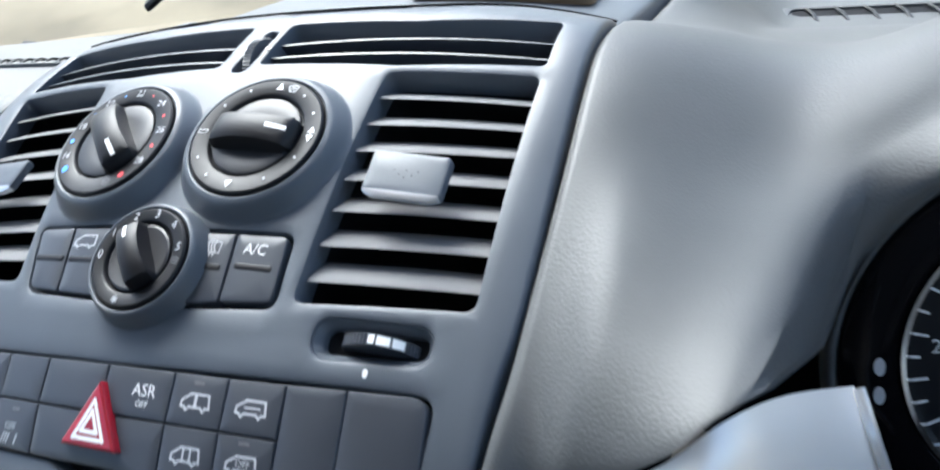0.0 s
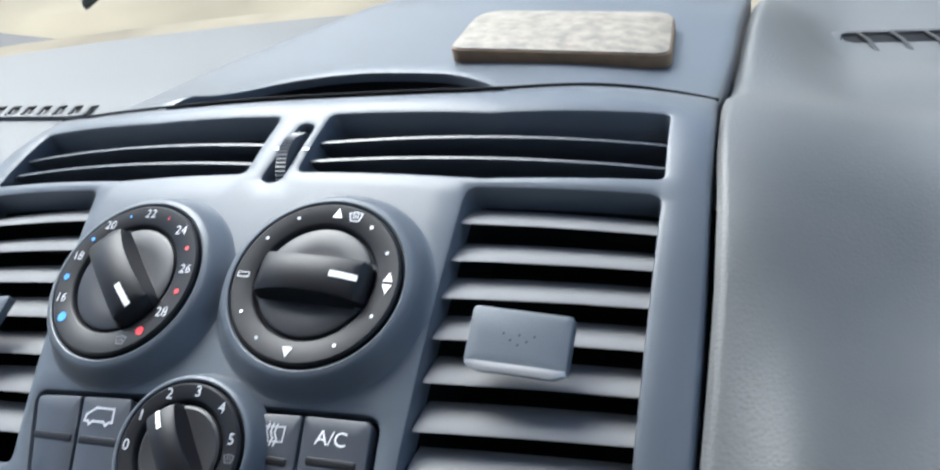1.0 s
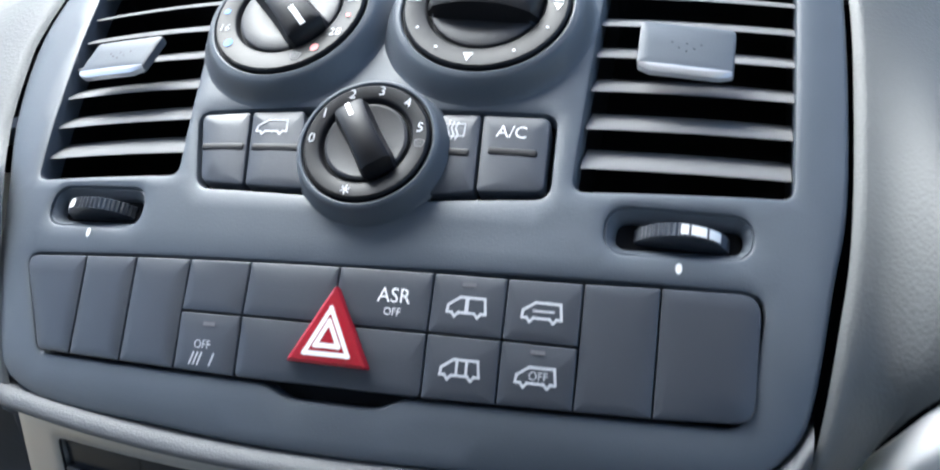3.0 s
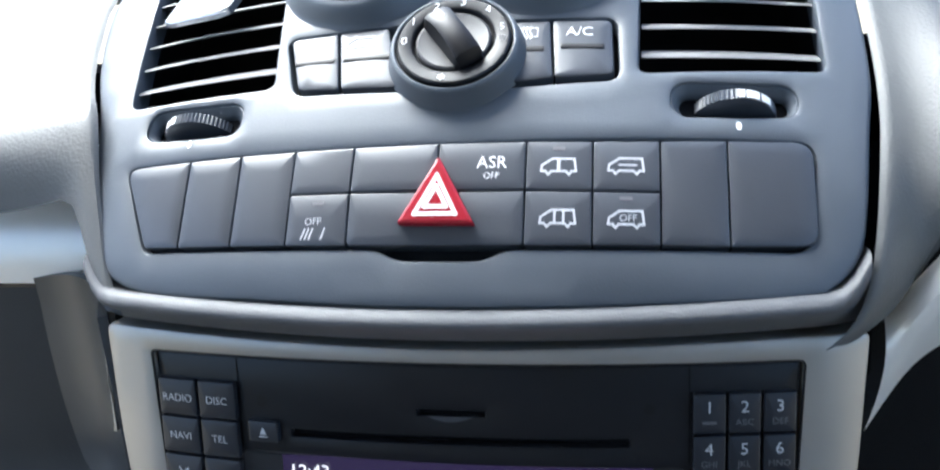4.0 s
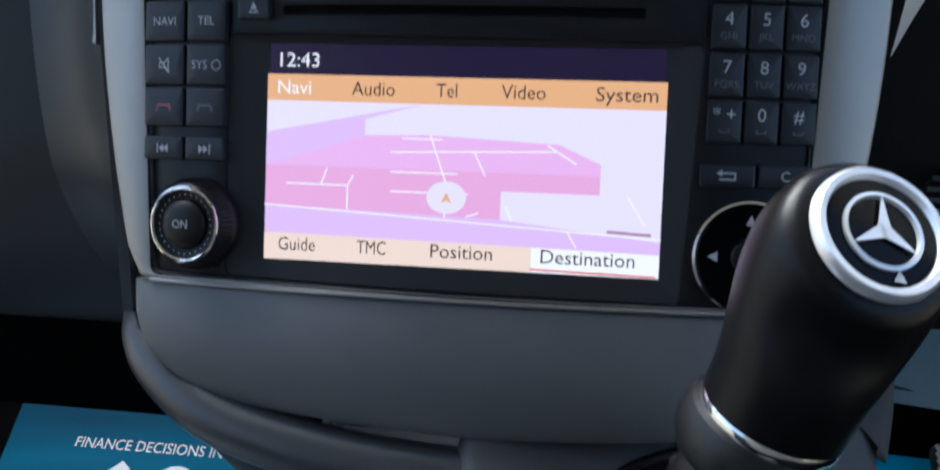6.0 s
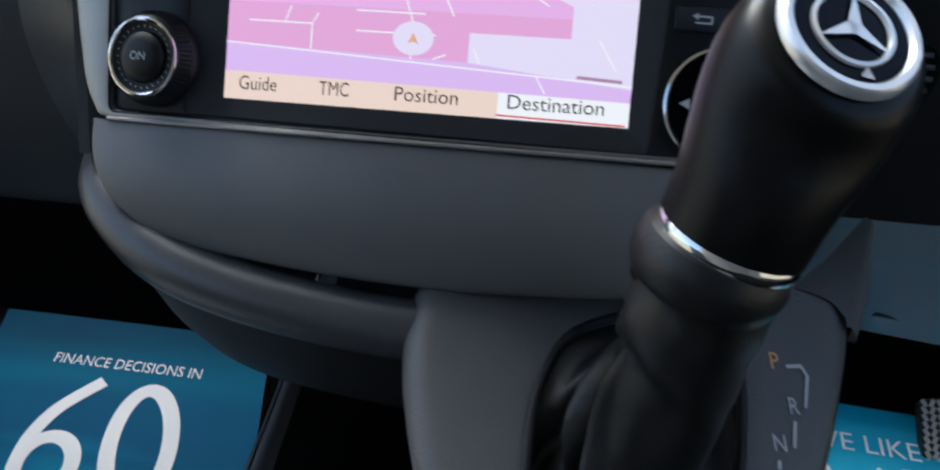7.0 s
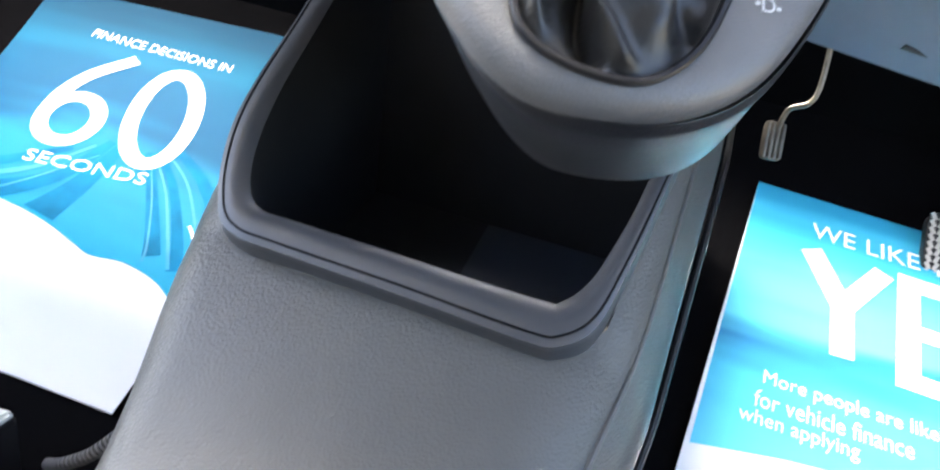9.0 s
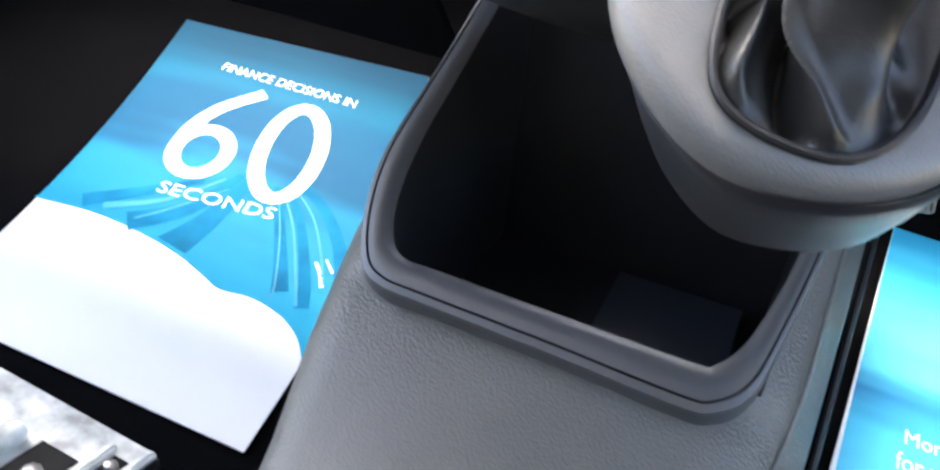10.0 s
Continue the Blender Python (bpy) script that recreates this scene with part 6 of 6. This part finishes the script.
def mat_words(word, x0, x1, y0, y1, fn, h, parent, slant=0.0, tilt=0.0):
    """Words stretched into a box on the sheet, from cap height to base line."""
    polys = letters(word, 1.0)
    xs, ys = [p[0] for lp in polys for p in lp], [p[1] for lp in polys for p in lp]
    kx, ky = (x1 - x0) / (max(xs) - min(xs)), (y1 - y0) / (max(ys) - min(ys))
    out = []
    for lp in polys:
        out.append([((x0 + (p[0] - min(xs)) * kx) + slant * ((p[1] - min(ys)) * ky), y0 + (p[1] - min(ys)) * ky + tilt * (p[0] - min(xs)) * kx) for p in lp])
    part("lettering", inked(out, fn, h), PAPER, parent)


fl = on_floor(floor_left)
mat_l = thing("paper_mat", (-0.35, 0.2, 0.16), "blue and white printed paper mat on the passenger floor", "paper mat", "paper mats")
TL, TR, BR, BL = (-0.540, 0.418), (-0.262, 0.430), (-0.178, -0.008), (-0.462, 0.000)


def bent(a, b, k, n=8):
    """An edge between two corners with a slight bow."""
    a, b = Vector(a), Vector(b)
    s = Vector((-(b - a).y, (b - a).x)).normalized()
    return [tuple(a.lerp(b, i / n) + s * k * math.sin(math.pi * i / n)) for i in range(n)]


edge_l_pts = bent(TL, BL, 0.008)
sheet_loop = edge_l_pts + bent(BL, BR, 0.0) + bent(BR, TR, -0.012) + bent(TR, TL, 0.0)
bm = bmesh.new()
lp = sheet_loop if area2(sheet_loop) > 0 else sheet_loop[::-1]
ring = cap(bm, fl, 0.0045, dense(lp, 0.01), step=0.01)[0]
skirt(bm, fl, ring, dense(lp, 0.01), [(0, 0.0035)])
part("sheet", bm, PAPER, mat_l)
wave = [(-0.4835, 0.136), (-0.43, 0.142), (-0.379, 0.139), (-0.335, 0.131), (-0.300, 0.119), (-0.282, 0.113), (-0.255, 0.116), (-0.225, 0.109), (-0.2035, 0.096), (-0.1895, 0.080)]
wave = [(p.x, p.y) for p in smooth_line(wave, 4)]
up_edge = [p for p in bent(BR, TR, -0.012, 24) if p[1] > 0.082]
blue_loop = wave + up_edge + [TR, TL] + [p for p in bent(TL, BL, 0.008, 24) if p[1] > 0.14][1:]
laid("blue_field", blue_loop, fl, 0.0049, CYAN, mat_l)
for pts, w0, w1, mt in (([(-0.345, 0.235), (-0.36, 0.18), (-0.395, 0.145)], 0.004, 0.012, STREAK), ([(-0.335, 0.232), (-0.337, 0.18), (-0.345, 0.137)], 0.004, 0.016, STREAK), ([(-0.31, 0.235), (-0.285, 0.20), (-0.255, 0.155), (-0.240, 0.130)], 0.003, 0.007, STREAK),
                        ([(-0.30, 0.237), (-0.268, 0.205), (-0.230, 0.150), (-0.216, 0.122)], 0.002, 0.006, STREAK), ([(-0.30, 0.230), (-0.270, 0.197), (-0.235, 0.145), (-0.221, 0.122)], 0.0007, 0.0014, STREAK2), ([(-0.298, 0.242), (-0.262, 0.215), (-0.230, 0.175), (-0.215, 0.150)], 0.0007, 0.0014, STREAK2),
                        ([(-0.37, 0.215), (-0.41, 0.18), (-0.445, 0.150)], 0.003, 0.009, STREAK), ([(-0.345, 0.215), (-0.372, 0.175), (-0.392, 0.150)], 0.0006, 0.0012, STREAK2), ([(-0.300, 0.222), (-0.275, 0.185), (-0.250, 0.140), (-0.243, 0.122)], 0.0005, 0.0012, STREAK2),
                        ([(-0.286, 0.245), (-0.252, 0.222), (-0.222, 0.190), (-0.207, 0.165)], 0.004, 0.006, STREAK), ([(-0.232, 0.170), (-0.222, 0.160), (-0.214, 0.148)], 0.0012, 0.0018, PAPER), ([(-0.226, 0.176), (-0.214, 0.165)], 0.0008, 0.0012, PAPER),
                        ([(-0.355, 0.225), (-0.385, 0.18), (-0.425, 0.152)], 0.001, 0.004, STREAK2)):
    part("printed_streak", ribbon(smooth_line(pts, 5), 2 * w0, fl, 0.0051 if mt is STREAK else 0.0053, False, 2 * w1), mt, mat_l)
mat_words("FINANCE DECISIONS IN", -0.455, -0.306, 0.3585, 0.3705, fl, 0.0055, mat_l, -0.15, 0.01)


def oval(cx, cy, rx, ry, slant):
    return [(cx + rx * math.cos(radians(t)) + slant * ry * math.sin(radians(t)), cy + ry * math.sin(radians(t))) for t in range(0, 360, 10)]


part("numeral", ribbon(oval(-0.3255, 0.280, 0.0275, 0.060, -0.28), 0.0145, fl, 0.0055, True), PAPER, mat_l, "large white numeral")
six = part("numeral", ribbon(oval(-0.3975, 0.247, 0.0250, 0.0300, -0.15), 0.0140, fl, 0.0055, True), PAPER, mat_l, "large white numeral")
part("numeral_stem", ribbon(smooth_line([(-0.4225, 0.246), (-0.4260, 0.275), (-0.4180, 0.308), (-0.393, 0.343)], 5), 0.0140, fl, 0.0057), PAPER, six)
mat_words("SECONDS", -0.3985, -0.291, 0.1855, 0.1995, fl, 0.0055, mat_l, -0.2, 0.11)

fr = on_floor(floor_right)
mat_r = thing("paper_mat", (0.33, 0.3, 0.12), "pale blue and white printed paper mat under the pedals", "paper mat", "paper mats")
RTL, RTR, RBR, RBL = (0.199, 0.516), (0.470, 0.500), (0.455, 0.070), (0.173, 0.080)
rl = dense([RBL, RBR, RTR, RTL], 0.01)
bm = bmesh.new()
ring = cap(bm, fr, 0.0045, rl, step=0.01)[0]
skirt(bm, fr, ring, rl, [(0, 0.0035)])
part("sheet", bm, PAPER, mat_r)
laid("blue_field", [(0.1825, 0.170), (0.25, 0.182), (0.32, 0.188), (0.39, 0.18), (0.459, 0.165), RTR, RTL], fr, 0.0049, CYAN2, mat_r)
mat_words("WE LIKE TO SAY", 0.255, 0.455, 0.452, 0.474, fr, 0.0055, mat_r, -0.02, -0.06)
part("letter", ribbon([(0.256, 0.434), (0.287, 0.367), (0.2885, 0.306)], 0.020, fr, 0.0055), PAPER, mat_r, "large white letter")
part("letter_arm", ribbon([(0.287, 0.367), (0.322, 0.428)], 0.020, fr, 0.0057), PAPER, mat_r)
part("letter", ribbon([(0.395, 0.420), (0.344, 0.424), (0.342, 0.302), (0.395, 0.298)], 0.020, fr, 0.0055), PAPER, mat_r, "large white letter")
part("letter_arm", ribbon([(0.344, 0.362), (0.386, 0.359)], 0.018, fr, 0.0057), PAPER, mat_r)
part("letter", ribbon(smooth_line([(0.460, 0.405), (0.435, 0.418), (0.412, 0.40), (0.418, 0.372), (0.445, 0.352), (0.458, 0.328), (0.440, 0.302), (0.410, 0.308)], 4), 0.019, fr, 0.0055), PAPER, mat_r, "large white letter")
mat_words("More people are likely", 0.229, 0.375, 0.247, 0.266, fr, 0.0055, mat_r, 0, -0.04)
mat_words("for vehicle finance", 0.224, 0.345, 0.225, 0.243, fr, 0.0055, mat_r, 0, -0.04)
mat_words("when applying", 0.214, 0.305, 0.203, 0.222, fr, 0.0055, mat_r, 0, -0.04)

# ---- pedals ----
ped = thing("brake_pedal", (0.40, 0.47, 0.13), "worn ribbed brake pedal above the paper mat", "pedal")
pm = Matrix.Translation((0.408, 0.468, 0.174)) @ Euler((radians(50), radians(-3), radians(4))).to_matrix().to_4x4()
part("pad", prism(flat(pm), box_loop(-0.054, 0.056, -0.056, 0.042, 0.012, 5), -0.008, 0.004, 0.002), WIPER, ped)
for i in range(15):
    for j in range(14):
        x, y = -0.049 + 0.1 * i / 14, -0.051 + 0.088 * j / 13
        t = radians(62 if i % 2 else -62)
        part("tread_rib", block(-0.0036, 0.0036, -0.0018, 0.0018, 0.0038, 0.0056, 0, pm @ Matrix.Translation((x, y, 0)) @ Matrix.Rotation(t, 4, "Z")), TREAD, ped)
part("pedal_arm", tube([(0.415, 0.482, 0.19), (0.42, 0.52, 0.26), (0.42, 0.545, 0.42)], 0.010, 8), BLACK, ped)
hook = thing("release_lever", (0.18, 0.25, 0.32), "small bare metal lever on a bent wire beside the tunnel", "lever")
part("wire", tube(smooth_line([(0.192, 0.262, 0.392), (0.194, 0.256, 0.362), (0.190, 0.252, 0.350), (0.179, 0.25, 0.344), (0.176, 0.248, 0.330)], 4), 0.0018, 8), DULL, hook)
pf = Matrix.Translation((0.175, 0.246, 0.322)) @ Euler((radians(60), 0, radians(12))).to_matrix().to_4x4()
paddle = part("paddle", prism(flat(pf), box_loop(-0.0075, 0.0075, -0.015, 0.012, 0.004), -0.002, 0.001, 0.0008), DULL, hook, "ribbed dull metal paddle")
for k in range(4):
    part("rib", tube([pf @ Vector((-0.0054 + 0.0036 * k, yy, 0.0016)) for yy in (-0.0135, 0.0, 0.0105)], 0.0014, 8), DULL, paddle)

# ---- seat base at the edge of the passenger floor ----
rail = thing("car_seat", (-0.35, -0.25, 0.11), "black seat frame with worn metal rails on top", "car seat")
rm = Matrix.Translation((-0.174, -0.091, 0.0)) @ Matrix.Rotation(radians(-6), 4, "Z")
part("base_box", block(-0.45, 0.0, -0.45, 0.0, 0.105, 0.188, 0.003, rm), BLACK, rail)
part("top_plate", block(-0.44, -0.002, -0.44, -0.002, 0.1875, 0.1905, 0.001, rm), WORN, rail, "worn grey metal top plate")
part("rail_edge", block(-0.0065, -0.0005, -0.43, -0.004, 0.1895, 0.1945, 0.0018, rm), WORN, rail)
part("rail_channel", block(-0.0185, -0.0080, -0.43, -0.016, 0.1900, 0.1912, 0.0004, rm), DARK, rail, "dark channel of the seat rail")
part("rail_edge", block(-0.0255, -0.0195, -0.43, -0.012, 0.1895, 0.1950, 0.0018, rm), WORN, rail)
part("rail_pocket", block(-0.0560, -0.0290, -0.43, -0.030, 0.1900, 0.1912, 0.0004, rm), DARK, rail, "dark pocket beside the rail")
part("slide_bar", tube([rm @ Vector((-0.0660, yy, 0.1965)) for yy in (-0.43, -0.2, -0.040, -0.034)], [0.0075, 0.0075, 0.0075, 0.0045], 14), WORN, rail, "pale round slide bar")
part("rail_pocket", block(-0.1150, -0.0800, -0.43, -0.045, 0.1900, 0.1912, 0.0004, rm), DARK, rail)
for x, y, w in ((-0.013, -0.024, 0.004), (-0.040, -0.050, 0.006), (-0.047, -0.095, 0.005), (-0.034, -0.140, 0.005), (-0.100, -0.080, 0.007)):
    tooth = bmesh.new()
    lathe([(w, 0.0), (w * 0.9, 0.0030), (w * 0.5, 0.0042), (0, 0.0044)], rm @ Matrix.Translation((x, y, 0.1908)), 8, tooth)
    part("rail_bolt", tooth, METAL, rail)
for dy, dz in ((0.0, 0.150), (-0.009, 0.147)):
    part("face_slot", block(-0.0004, 0.0008, -0.054 + dy, -0.049 + dy, dz, dz + 0.008, 0.0002, rm), DARK, rail)
cable = smooth_line([(-0.185, -0.060, 0.122), (-0.170, -0.068, 0.135), (-0.150, -0.066, 0.150), (-0.136, -0.058, 0.165)], 8)
cable_ob = thing("seat_cable", cable[0], "ribbed grey cable beside the tunnel cover", "cable")
part("sheath", tube(cable, 0.0030, 8), BLACK, cable_ob)
for a, b in zip(cable[1:-1:1], cable[2::1]):
    part("rib", tube([a, a.lerp(b, 0.45)], 0.0042, 10), SLAT, cable_ob)

# ---- outside the windscreen ----
wip = thing("wiper", (-0.3, 0.63, 0.70), "black windscreen wiper resting at the foot of the glass", "wiper")
part("arm", tube(smooth_line([(-0.50, 0.615, 0.690), (-0.466, 0.62, 0.705), (-0.394, 0.622, 0.729), (-0.301, 0.63, 0.737), (-0.1, 0.665, 0.738)], 6), 0.005, 8), WIPER, wip)
part("blade", tube(smooth_line([(-0.42, 0.625, 0.728), (-0.30, 0.635, 0.745), (-0.15, 0.66, 0.748), (0.0, 0.72, 0.745)], 6), 0.0045, 6), WIPER, wip)
whole("bonnet", sheet(lambda x, v: Vector((x, 0.68 + 0.75 * v - 0.2 * (x / 0.85) ** 2, 0.56 - 0.45 * v - 0.3 * v * v - 0.10 * (x / 0.85) ** 2)), -0.85, 0.85, 0, 1, 12, 10, 0.01), BODY, "dark painted bonnet sloping away in front of the windscreen", "bonnet")
whole("scuttle", block(-0.85, 0.85, 0.60, 0.70, 0.52, 0.58, 0.004), WIPER, "black plastic scuttle below the windscreen", "scuttle")
